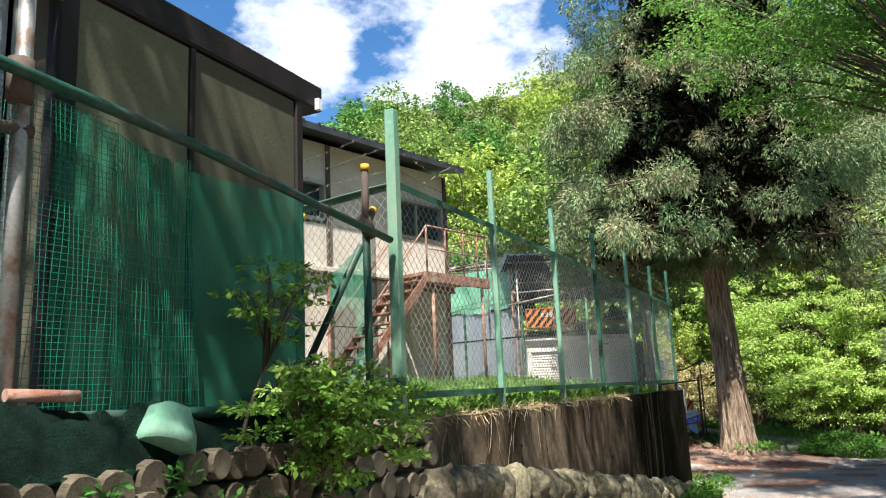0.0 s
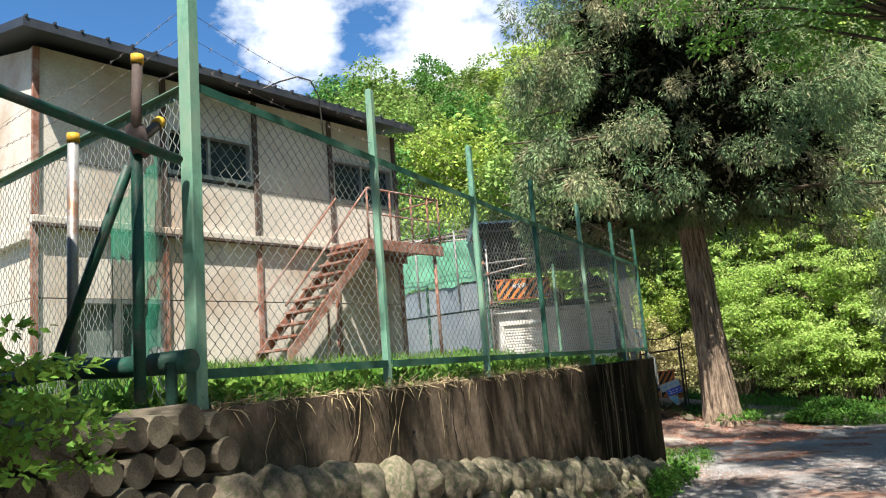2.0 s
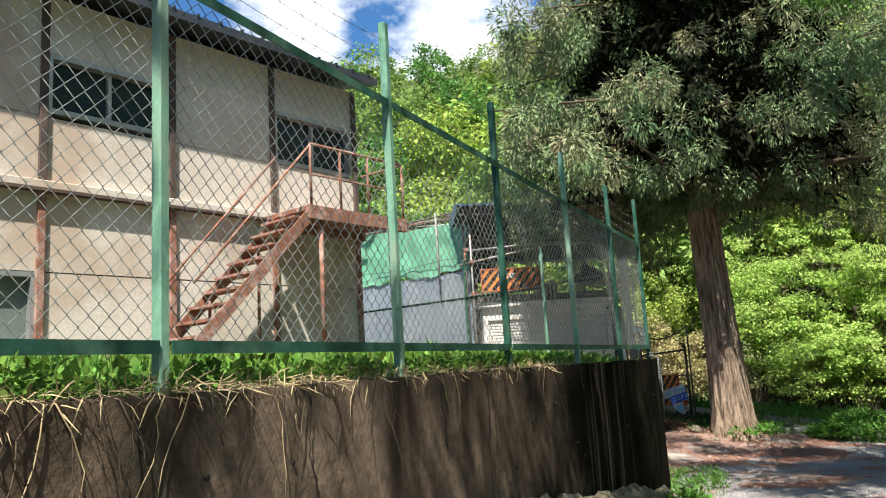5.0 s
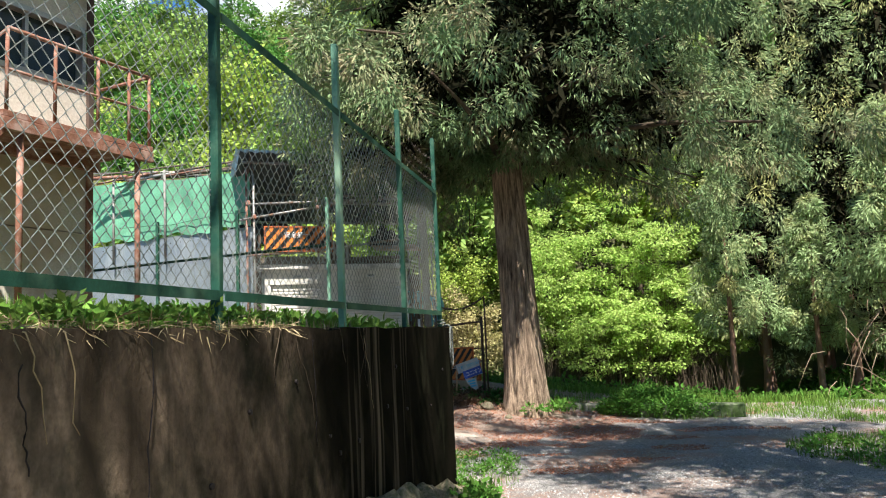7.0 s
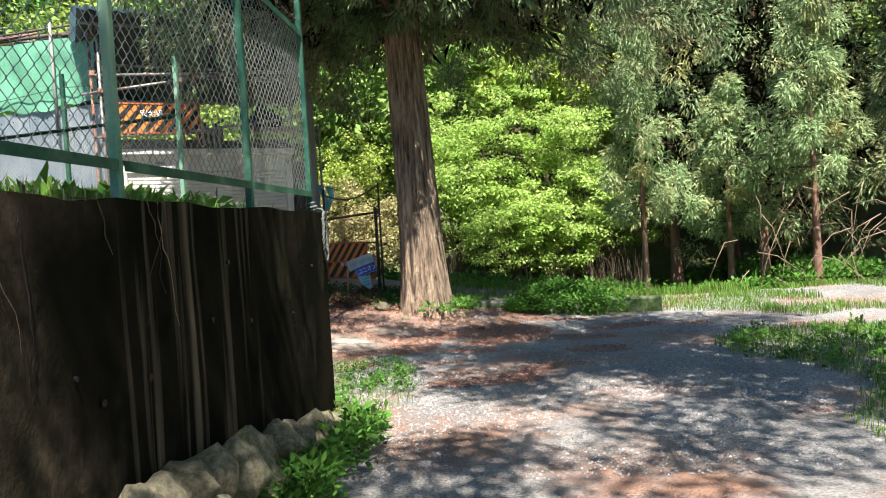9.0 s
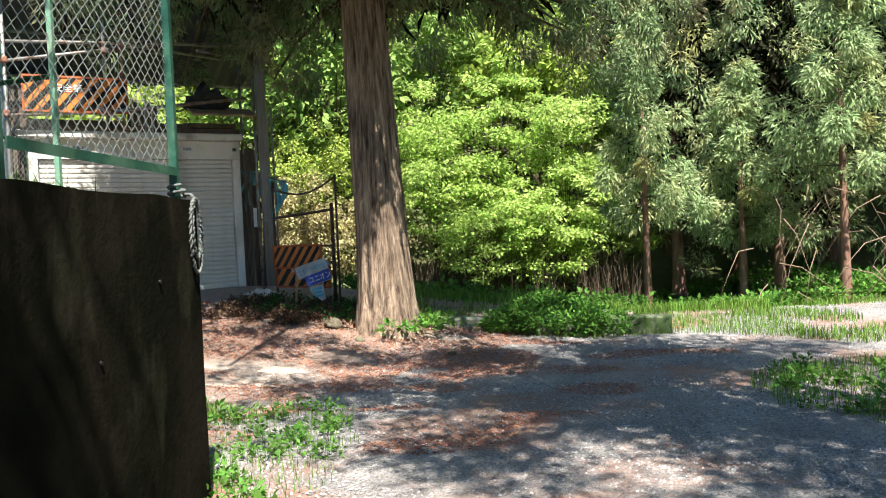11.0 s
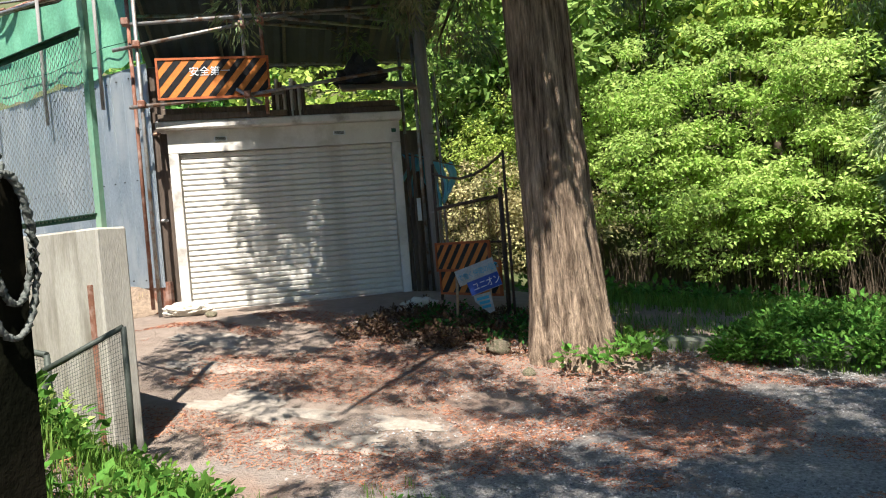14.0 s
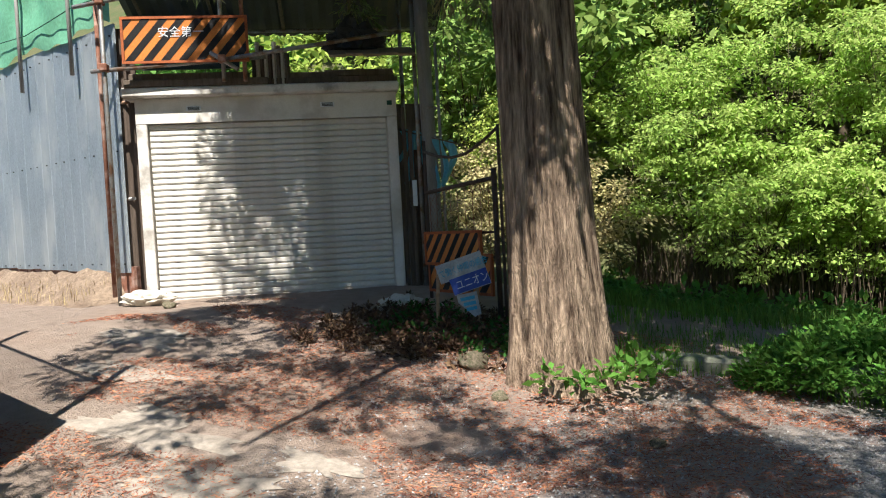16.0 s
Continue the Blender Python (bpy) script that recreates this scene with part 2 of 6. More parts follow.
M_PANEL = surf("blue_grey_sheet", (0.46, 0.53, 0.60), (0.36, 0.43, 0.50), 1.5, 0.5, 0.08, metal=0.25, stain=(0.56, 0.61, 0.65), stain_scale=1.1, stretch=(1, 1, 0.4))
M_TARP = surf("green_tarpaulin", (0.15, 0.42, 0.265), (0.21, 0.50, 0.335), 2, 0.6, 0.3, fine=20, thin=0.25)
M_BARK = surf("cedar_bark", (0.05, 0.03, 0.02), (0.52, 0.385, 0.28), 7, 0.95, 1.0, fine=26, stretch=(2.6, 2.6, 0.24), bump_dist=0.06, grain_mix=0.8)
M_TWIG = surf("brown_twig", (0.055, 0.04, 0.028), (0.11, 0.085, 0.06), 9, 0.9, 0.4)
M_CEDAR = surf("cedar_needles", (0.085, 0.155, 0.07), (0.225, 0.305, 0.145), 0.7, 0.75, 0.0, island=0.3, thin=0.2, stain=(0.27, 0.245, 0.145), stain_scale=0.8, spec=0.1)
M_LEAF = surf("bright_leaves", (0.31, 0.46, 0.10), (0.47, 0.60, 0.19), 0.6, 0.6, 0.0, island=0.35, thin=0.45, spec=0.1)
M_MAPLE = surf("maple_leaves", (0.11, 0.25, 0.045), (0.20, 0.36, 0.075), 0.6, 0.6, 0.0, island=0.4, thin=0.45, spec=0.1)
M_HILL = surf("forest_leaves", (0.17, 0.27, 0.07), (0.29, 0.40, 0.11), 0.12, 0.7, 0.0, island=0.4, thin=0.3, spec=0.1)
M_GRASS = surf("grass_blades", (0.10, 0.21, 0.03), (0.17, 0.27, 0.06), 1.5, 0.7, 0.0, island=0.4, thin=0.35, spec=0.1)
M_LOG = surf("weathered_log_end", (0.15, 0.125, 0.09), (0.065, 0.056, 0.04), 12, 0.9, 0.5, fine=80, random_object=0.35)
M_ORANGE = surf("orange_board", (0.62, 0.22, 0.05), (0.52, 0.17, 0.04), 4, 0.6, 0.1)
M_BLACK = surf("black_stripe", (0.03, 0.03, 0.035), (0.05, 0.05, 0.05), 4, 0.6, 0.1)
M_STEEL = surf("weathered_steel_pipe", (0.24, 0.24, 0.24), (0.34, 0.34, 0.33), 7, 0.5, 0.2, metal=0.5, stain=(0.20, 0.12, 0.08), stain_scale=6)
M_WHITE = surf("white_board", (0.72, 0.75, 0.78), (0.62, 0.66, 0.70), 4, 0.5, 0.05)
M_BLUE = surf("blue_paint", (0.03, 0.07, 0.34), (0.05, 0.10, 0.42), 5, 0.5, 0.05)
M_YELLOW = surf("yellow_cap", (0.55, 0.33, 0.03), (0.45, 0.25, 0.03), 20, 0.6, 0.2)
M_WOOD = surf("pale_timber", (0.40, 0.28, 0.18), (0.30, 0.20, 0.12), 4, 0.8, 0.3, stretch=(1, 1, 6))


M_GREEN_W = surf("faded_green_paint", (0.18, 0.34, 0.245), (0.10, 0.235, 0.165), 5, 0.55, 0.2, stain=(0.20, 0.30, 0.22), stain_scale=3, stretch=(1, 1, 0.5))
M_WIRE_D = surf("dark_barbed_wire", (0.10, 0.09, 0.085), (0.17, 0.14, 0.12), 20, 0.6, 0.1, metal=0.4)
M_RUST_D = surf("dark_rusted_trim", (0.06, 0.045, 0.04), (0.11, 0.075, 0.06), 6, 0.8, 0.3)
M_RUST_O = surf("orange_rust_frame", (0.45, 0.13, 0.05), (0.30, 0.09, 0.04), 9, 0.8, 0.3)
M_FRAME = surf("aluminium_frame", (0.42, 0.42, 0.41), (0.34, 0.34, 0.33), 6, 0.4, 0.05, metal=0.6)
M_GLASS_B = surf("pale_window_glass", (0.18, 0.28, 0.36), (0.14, 0.22, 0.30), 1.5, 0.08, 0.0)
M_GLASS_D = surf("dusty_door_glass", (0.10, 0.13, 0.12), (0.15, 0.18, 0.16), 2, 0.3, 0.0)
M_SHUT_L = surf("pale_grey_paint", (0.72, 0.70, 0.67), (0.62, 0.60, 0.57), 4, 0.5, 0.05, stain=(0.36, 0.33, 0.30), stain_scale=2)
M_POLE = surf("grey_weathered_pole", (0.21, 0.20, 0.19), (0.30, 0.29, 0.28), 6, 0.85, 0.5, stretch=(3, 3, 0.3))
M_TIMBER_D = surf("dark_weathered_timber", (0.09, 0.07, 0.055), (0.16, 0.125, 0.10), 7, 0.9, 0.4, stretch=(3, 3, 0.4), random_object=0.3)
M_SHEET_B = surf("pale_blue_sheet", (0.34, 0.45, 0.52), (0.28, 0.38, 0.46), 3, 0.4, 0.05, metal=0.3)
M_WHITE_D = surf("weathered_white", (0.52, 0.50, 0.46), (0.40, 0.38, 0.34), 6, 0.8, 0.2)
M_NET = surf("green_gauze", (0.018, 0.15, 0.095), (0.026, 0.20, 0.125), 5, 0.7, 0.1, see=0.4)
M_NETW = surf("green_net_cord", (0.015, 0.15, 0.095), (0.025, 0.21, 0.13), 9, 0.6, 0.1)
M_PALE = surf("pale_corrugated_sheet", (0.50, 0.55, 0.57), (0.40, 0.45, 0.48), 3, 0.4, 0.1, stain=(0.30, 0.33, 0.32), stain_scale=2)
M_BLUETARP = surf("blue_sheet", (0.14, 0.42, 0.56), (0.22, 0.55, 0.66), 3, 0.5, 0.3, thin=0.2)
M_GRAVEL = surf("loose_gravel", (0.18, 0.178, 0.18), (0.38, 0.37, 0.36), 20, 0.9, 0.2, island=0.5)
M_LITTER = surf("cedar_litter", (0.27, 0.098, 0.06), (0.40, 0.17, 0.10), 3, 0.95, 0.0, island=0.5)
M_CEMENT = surf("spilt_cement", (0.33, 0.29, 0.25), (0.22, 0.19, 0.16), 9, 0.95, 0.5, fine=30)
M_WEED = surf("weed_leaves", (0.07, 0.18, 0.03), (0.13, 0.27, 0.05), 2, 0.65, 0.0, island=0.4, thin=0.35, spec=0.1)
M_IVY = surf("dark_ivy", (0.03, 0.10, 0.02), (0.06, 0.16, 0.035), 2, 0.6, 0.0, island=0.4, thin=0.25, spec=0.1)
M_ROPE = surf("grey_rope", (0.20, 0.21, 0.20), (0.05, 0.06, 0.055), 60, 0.9, 0.4)
M_SACK = surf("dirty_white_sack", (0.60, 0.57, 0.50), (0.45, 0.42, 0.36), 8, 0.9, 0.5)
M_CYAN = surf("cyan_lettering", (0.05, 0.34, 0.55), (0.06, 0.38, 0.6), 8, 0.5, 0.0)
M_MOSS = surf("mossy_concrete", (0.24, 0.24, 0.20), (0.12, 0.14, 0.09), 3, 0.95, 0.5, stain=(0.06, 0.10, 0.03), stain_scale=2)
M_MESHG = surf("grey_green_mesh", (0.045, 0.055, 0.05), (0.07, 0.08, 0.07), 9, 0.6, 0.1, metal=0.2)


M_SHED_L = surf("olive_beige_panel", (0.135, 0.142, 0.088), (0.11, 0.116, 0.072), 2, 0.75, 0.15)
M_GREEN_P = surf("dark_green_pipe_paint", (0.012, 0.055, 0.04), (0.02, 0.08, 0.055), 9, 0.5, 0.2, stain=(0.07, 0.08, 0.07), stain_scale=7)
M_TWIG_R = surf("reddish_thin_bark", (0.16, 0.085, 0.06), (0.24, 0.15, 0.11), 8, 0.95, 0.6, stretch=(3, 3, 0.4))
M_HILL_Y = surf("spring_forest_leaves", (0.30, 0.41, 0.08), (0.43, 0.51, 0.13), 0.12, 0.7, 0.0, island=0.4, thin=0.35, spec=0.1)
M_HILL_D = surf("dark_forest_leaves", (0.09, 0.22, 0.05), (0.17, 0.31, 0.08), 0.12, 0.7, 0.0, island=0.4, thin=0.3, spec=0.1)
M_CEDAR_L = surf("pale_cedar_needles", (0.22, 0.32, 0.14), (0.42, 0.52, 0.29), 0.5, 0.75, 0.0, island=0.35, thin=0.38, stain=(0.36, 0.36, 0.15), stain_scale=0.5, spec=0.1)
M_SIGN = surf("dirty_white_board", (0.46, 0.50, 0.53), (0.33, 0.36, 0.38), 9, 0.6, 0.1)
M_BRUSH = surf("dead_brown_twigs", (0.085, 0.05, 0.032), (0.15, 0.09, 0.055), 3, 0.95, 0.0, island=0.5)
M_BARE = surf("pale_bare_wood", (0.30, 0.22, 0.16), (0.20, 0.145, 0.10), 8, 0.9, 0.3)
M_BRUSH_P = surf("pale_spring_twigs", (0.36, 0.30, 0.17), (0.42, 0.40, 0.18), 2, 0.8, 0.0, island=0.4, thin=0.3, spec=0.1)
# near black, so the twigs read as shade within the crown
M_CROWN_SHADE = surf("crown_shade_twigs", (0.013, 0.014, 0.009), (0.024, 0.024, 0.014), 2, 0.95, 0.0, spec=0.0)
M_DIRT = surf("bank_earth", (0.15, 0.108, 0.08), (0.25, 0.19, 0.14), 3, 0.95, 0.9, fine=20, grain_mix=0.7, bump_dist=0.03)
M_AZALEA = surf("azalea_leaves", (0.10, 0.22, 0.035), (0.22, 0.36, 0.06), 3, 0.6, 0.0, island=0.4, thin=0.4, spec=0.15)
M_STRAW = surf("dry_straw", (0.36, 0.29, 0.17), (0.27, 0.20, 0.11), 5, 0.9, 0.0, island=0.4)


# ---- mesh helpers ----
def box(bm, lo, hi, m=None):
    """A box between two corners, turned by m."""
    vs = [bm.verts.new((x, y, z)) for x in (lo[0], hi[0]) for y in (lo[1], hi[1]) for z in (lo[2], hi[2])]
    for f in ((0, 1, 3, 2), (4, 6, 7, 5), (0, 4, 5, 1), (2, 3, 7, 6), (0, 2, 6, 4), (1, 5, 7, 3)):
        bm.faces.new([vs[i] for i in f])
    if m is not None:
        bmesh.ops.transform(bm, matrix=m, verts=vs)
    return vs


def tube(bm, pts, r, n=8):
    """A closed tube along pts; r is one radius or one for each point."""
    pts = [Vector(p) for p in pts]
    rs = [r] * len(pts) if isinstance(r, (int, float)) else r
    rings = []
    for i, p in enumerate(pts):
        d = (pts[min(i + 1, len(pts) - 1)] - pts[max(i - 1, 0)]).normalized()
        a = d.orthogonal().normalized() if abs(d.z) > 0.99 else Vector((0, 0, 1)).cross(d).normalized()
        b = d.cross(a)
        rings.append([bm.verts.new(p + (a * math.cos(k * math.tau / n) + b * math.sin(k * math.tau / n)) * rs[i]) for k in range(n)])
    for q, w in zip(rings, rings[1:]):
        for k in range(n):
            f = bm.faces.new((q[k], q[(k + 1) % n], w[(k + 1) % n], w[k]))
            f.smooth = True
    bm.faces.new(rings[0][::-1])
    bm.faces.new(rings[-1])


def finish(ob, mat):
    ob.data.materials.append(mat)
    return ob


def soften(bm, w=0.006):
    sharp = [e for e in bm.edges if len(e.link_faces) == 2 and e.calc_face_angle(0) > 0.6]
    bmesh.ops.bevel(bm, geom=sharp, offset=w, segments=1, affect="EDGES")


def mesh_of(name, bm):
    bmesh.ops.recalc_face_normals(bm, faces=bm.faces)
    me = bpy.data.meshes.new(name)
    bm.to_mesh(me)
    bm.free()
    return me


def thing(name, base, label, category, group="", kind=""):
    """An Empty at the base of a thing, to parent its parts."""
    ob = new(name)
    ob.location = base
    ob.empty_display_size = 0.1
    return tagged(ob, label, category, group, kind)


def root_of(ob):
    v = Vector(ob.location)
    while ob.parent:
        ob = ob.parent
        v = Vector(ob.location)
    return v


def part(name, bm, mat, parent, label=""):
    """Links a bmesh in world coordinates as one mesh object under a thing or a part."""
    me = bm if isinstance(bm, bpy.types.Mesh) else mesh_of(name, bm)
    ob = finish(new(name, me), mat)
    ob.parent = parent
    if parent.parent is None:
        ob.matrix_parent_inverse = Matrix.Translation(-Vector(parent.location))
    if label:
        ob["label"] = label
    return ob


def single(name, bm, mat, label, category="", group="", kind="", smooth=False):
    """A thing that is one mesh."""
    me = bm if isinstance(bm, bpy.types.Mesh) else mesh_of(name, bm)
    return tagged(finish(new(name, me), mat), label, category, group, kind)


def raw_mesh(name, verts, faces):
    me = bpy.data.meshes.new(name)
    verts, faces = np.asarray(verts, np.float32), np.asarray(faces, np.int32)
    k = faces.shape[1]
    me.vertices.add(len(verts))
    me.vertices.foreach_set("co", verts.ravel())
    me.loops.add(faces.size)
    me.loops.foreach_set("vertex_index", faces.ravel())
    me.polygons.add(len(faces))
    me.polygons.foreach_set("loop_start", np.arange(0, faces.size, k, dtype=np.int32))
    me.update(calc_edges=True)
    return me


RNG = np.random.default_rng(7)


def leaf_mesh(name, pts, size, aspect=0.5, droop=0.3, spread=None):
    """Many pointed leaves, one at each of pts; spread gives the way that each one points."""
    n = len(pts)
    d = RNG.normal(size=(n, 3)) if spread is None else np.asarray(spread) + RNG.normal(size=(n, 3)) * 0.45
    d[:, 2] -= droop
    d /= np.linalg.norm(d, axis=1)[:, None] + 1e-6
    s = np.cross(d, RNG.normal(size=(n, 3)) * 0.6 + np.array([0, 0, 1.0]))
    s /= np.linalg.norm(s, axis=1)[:, None] + 1e-6
    up = np.cross(s, d)
    ln = (size * RNG.uniform(0.6, 1.3, n))[:, None]
    p = np.asarray(pts)
    v = np.stack([p, p + d * ln * 0.5 + s * ln * aspect * 0.5 + up * ln * 0.06, p + d * ln - up * ln * 0.1, p + d * ln * 0.5 - s * ln * aspect * 0.5 + up * ln * 0.06], 1).reshape(-1, 3)
    return raw_mesh(name, v, np.arange(4 * n).reshape(-1, 4))


def clump_points(c, r, n, shell=0.55):
    """Points in a ragged lump about c."""
    d = RNG.normal(size=(n, 3))
    d /= np.linalg.norm(d, axis=1)[:, None]
    rad = RNG.uniform(shell, 1.0, n) ** 0.7 * RNG.uniform(0.75, 1.1, n)
    return np.asarray(c) + d * rad[:, None] * np.asarray(r), d


def smooth01(v):
    v = min(1.0, max(0.0, v))
    return v * v * (3 - 2 * v)


def road_z(x, y):
    z = 0.2 + 0.42 * smooth01((7 - y) / 11.5)
    u = -0.6 * x + 0.5 * (y - 14) - 1.3
    if y > 10.5:
        z += min(0.70, 0.19 * max(0.0, u)) * smooth01((y - 10.5) / 2.5)
    return z


def ground_z(x, y):
    z = road_z(x, y)
    if x < -1.2:
        yard = 1.93 + 0.105 * min(6.0, -1.3 - x)
        k = smooth01((13.6 - y - 0.25 * (x + 1.2)) / 2.6)
        if y > 11.35:
            k *= smooth01((-1.15 - x) / 1.9)
        z = z * (1 - k) + max(z, yard) * k
    # the bank past the kerb falls to a stream, then the valley side climbs
    if y > 20.0 and x > -4:
        z -= 1.3 * smooth01((y - 20.0) / 5) * smooth01((x + 4) / 3) * smooth01((9 - x) / 5)
    far = max(0.0, y - 28 - 0.12 * abs(x)) * 0.68 + max(0.0, -x - 16) * 0.12 + max(0.0, x - 9) * 0.35 * smooth01((y - 8) / 8)
    z += min(far, 46)
    return z


# ---- large structure ----
def build_ground():
    xs = np.unique(np.concatenate([np.arange(-16, -7, 0.5), np.arange(-7, 6, 0.2), [-1.14, -1.32], np.arange(6, 16, 0.5), np.arange(16, 60, 3), np.arange(-60, -16, 3), [-400, -200, -100, 100, 200, 400]]))
    ys = np.unique(np.concatenate([np.arange(-6, 24, 0.2), np.arange(24, 40, 1.0), np.arange(40, 90, 4), [-300, -120, -60, -30, -15, -9, 120, 200, 400]]))
    v = [(x, y, ground_z(x, y) + 0.02 * noise.noise((x * 1.3, y * 1.3, 0)) + 0.15 * min(1, max(0, (y - 24) / 10)) * noise.noise((x * .4, y * .4, 3))) for y in ys for x in xs]
    w = len(xs)
    f = [(j * w + i, j * w + i + 1, (j + 1) * w + i + 1, (j + 1) * w + i) for j in range(len(ys) - 1) for i in range(w - 1)]
    me = raw_mesh("ground", v, f)
    for p in me.polygons:
        p.use_smooth = True
    me.materials.append(M_GROUND)
    me.materials.append(M_SOIL)
    for p in me.polygons:
        x, y, z = p.center
        edge = 0.5 * noise.noise((x * 0.9, y * 0.9, 2))
        yard = x < -1.3 and 0.6 < y < 10.5
        far = y > 20.8 + edge if x > -1.5 else y > 22.5 + edge
        p.material_index = 1 if yard or far or x > 12 or y < -8 or x < -14 else 0
    return tagged(new("ground", me), "grey gravel ground strewn with reddish cedar litter", "ground", kind="structure")


build_ground()

W1_TOP = 2.05
W1 = thing("wall_road", (-1.22, 6.5, 0), "weather-stained dark concrete retaining wall beside the road", "wall", kind="structure")
bm = bmesh.new()
box(bm, (-1.34, 0.72, 0.0), (-1.10, 11.40, W1_TOP))
bmesh.ops.subdivide_edges(bm, edges=[e for e in bm.edges if e.calc_length() > 5], cuts=60, use_grid_fill=True)
bmesh.ops.subdivide_edges(bm, edges=[e for e in bm.edges if abs(e.verts[0].co.z - e.verts[1].co.z) > 1], cuts=8, use_grid_fill=True)
for v in bm.verts:
    c = v.co
    if c.z > 1.9:
        c.z += 0.024 * noise.noise((c.y * 2.1, c.x * 9, 0)) + 0.014 * noise.noise((c.y * 9, c.x * 20, 0))
    if c.x > -1.2:
        c.x += 0.012 * noise.noise((c.y * 1.4, c.z * 1.4, 5))
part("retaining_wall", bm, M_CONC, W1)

W2P = pose(-3.50, 14.06, 0, 0, 0, -15)
W2 = thing("wall_gate", (-4.6, 14.3, 0), "pale sunlit concrete wall at the end of the yard", "wall", kind="structure")
bm = bmesh.new()
box(bm, (-9.0, 0.0, 0.2), (0.0, 0.24, 2.03), W2P)
soften(bm, 0.015)
part("retaining_wall", bm, M_CONC_L, W2)
bm = bmesh.new()
box(bm, (-0.16, -0.012, 0.4), (-0.10, 0.002, 1.62), W2P)
part("steel_strip", bm, M_RUST, W2, "rust-red steel strip")


# cracks and tie holes in the wall's face
rnd = random.Random(23)
for y0, z0, z1 in ((5.36, 2.02, 1.05), (3.45, 2.0, 1.5), (7.05, 1.98, 1.35), (4.72, 1.95, 1.62)):
    bm = bmesh.new()
    pts, y = [], y0
    for k in range(15):
        y += rnd.uniform(-0.018, 0.018)
        pts.append((-1.091 + 0.004 * rnd.random(), y, z0 + (z1 - z0) * k / 14))
    tube(bm, pts, [0.002 + 0.002 * rnd.random() for k in pts], 5)
    part("crack", bm, M_DARK, W1)
for k in range(14):
    y, z = rnd.uniform(2.0, 11.0), rnd.uniform(1.15, 1.85)
    bm = bmesh.new()
    tube(bm, [(-1.10, y, z), (-1.088, y, z)], 0.010 + 0.008 * rnd.random(), 8)
    part("tie_hole", bm, M_DARK, W1)


# ---- stone footing under the road wall ----
def boulder_mesh(seed):
    bm = bmesh.new()
    bmesh.ops.create_icosphere(bm, subdivisions=3, radius=1.0)
    for v in bm.verts:
        d = v.co.normalized()
        q = Vector((round(d.x * 1.6), round(d.y * 1.6), round(d.z * 1.6))) * 0.14
        v.co = d * (0.88 + 0.34 * noise.noise(d * 1.3 + Vector((seed * 7.1, 0, 0))) + 0.16 * noise.noise(d * 3.1 + Vector((0, seed * 5.3, 0))) + 0.06 * noise.noise(d * 8.0)) + q
    for f in bm.faces:
        f.smooth = True
    return mesh_of("boulder", bm)


def stone_top(y):
    return float(np.interp(y, [0.6, 1.4, 3.6, 6.8, 8.6, 9.8, 10.9], [1.79, 1.72, 1.43, 0.98, 0.76, 0.56, 0.33]))


BOULDERS = [boulder_mesh(k) for k in range(6)]
for me in BOULDERS:
    me.materials.append(M_STONE)
footing = thing("stone_footing", (-0.85, 6, 0.2), "dry-laid field-stone footing under the concrete wall", "stone wall", kind="structure")
bm = bmesh.new()
for ya, yb in ((0.6, 3.6), (3.6, 6.8), (6.8, 9.4)):
    za, zb = stone_top(ya) - 0.14, stone_top(yb) - 0.14
    a = [bm.verts.new(p) for p in ((-1.12, ya, za), (-0.95, ya, za), (-0.72, ya, 0.2), (-1.12, ya, 0.2))]
    b = [bm.verts.new(p) for p in ((-1.12, yb, zb), (-0.95, yb, zb), (-0.72, yb, 0.2), (-1.12, yb, 0.2))]
    for i in range(4):
        bm.faces.new((a[i], a[(i + 1) % 4], b[(i + 1) % 4], b[i]))
    bm.faces.new(a), bm.faces.new(b)
part("packing", bm, M_SOIL, footing)
rnd = random.Random(5)
y = 0.72
while y < 10.8:
    w = rnd.uniform(0.17, 0.36)
    z = stone_top(y)
    row = 0
    while z > road_z(0, y) - 0.02 and row < 6:
        h = rnd.uniform(0.22, 0.40) if row == 0 else rnd.uniform(0.15, 0.30)
        st = new("stone", BOULDERS[rnd.randrange(6)])
        st.parent = footing
        st.matrix_parent_inverse = Matrix.Translation(-footing.location)
        st.matrix_basis = Matrix.Translation((-0.98 + 0.045 * row + rnd.uniform(-0.045, 0.055), y + w / 2 + (w / 2 if row % 2 else 0), z - h / 2)) @ Matrix.LocRotScale(None, Euler((rnd.choice((0, 1.57, 3.14, 4.71)) * 2 + rnd.uniform(-0.3, 0.3), rnd.uniform(-0.3, 0.3), rnd.choice((0, 3.14)) + rnd.uniform(-0.35, 0.35))), (0.13, w * 0.46, h * 0.49))
        z -= h * 0.92
        row += 1
    y += w

# dry roots and vines hanging over the wall face
rnd = random.Random(17)
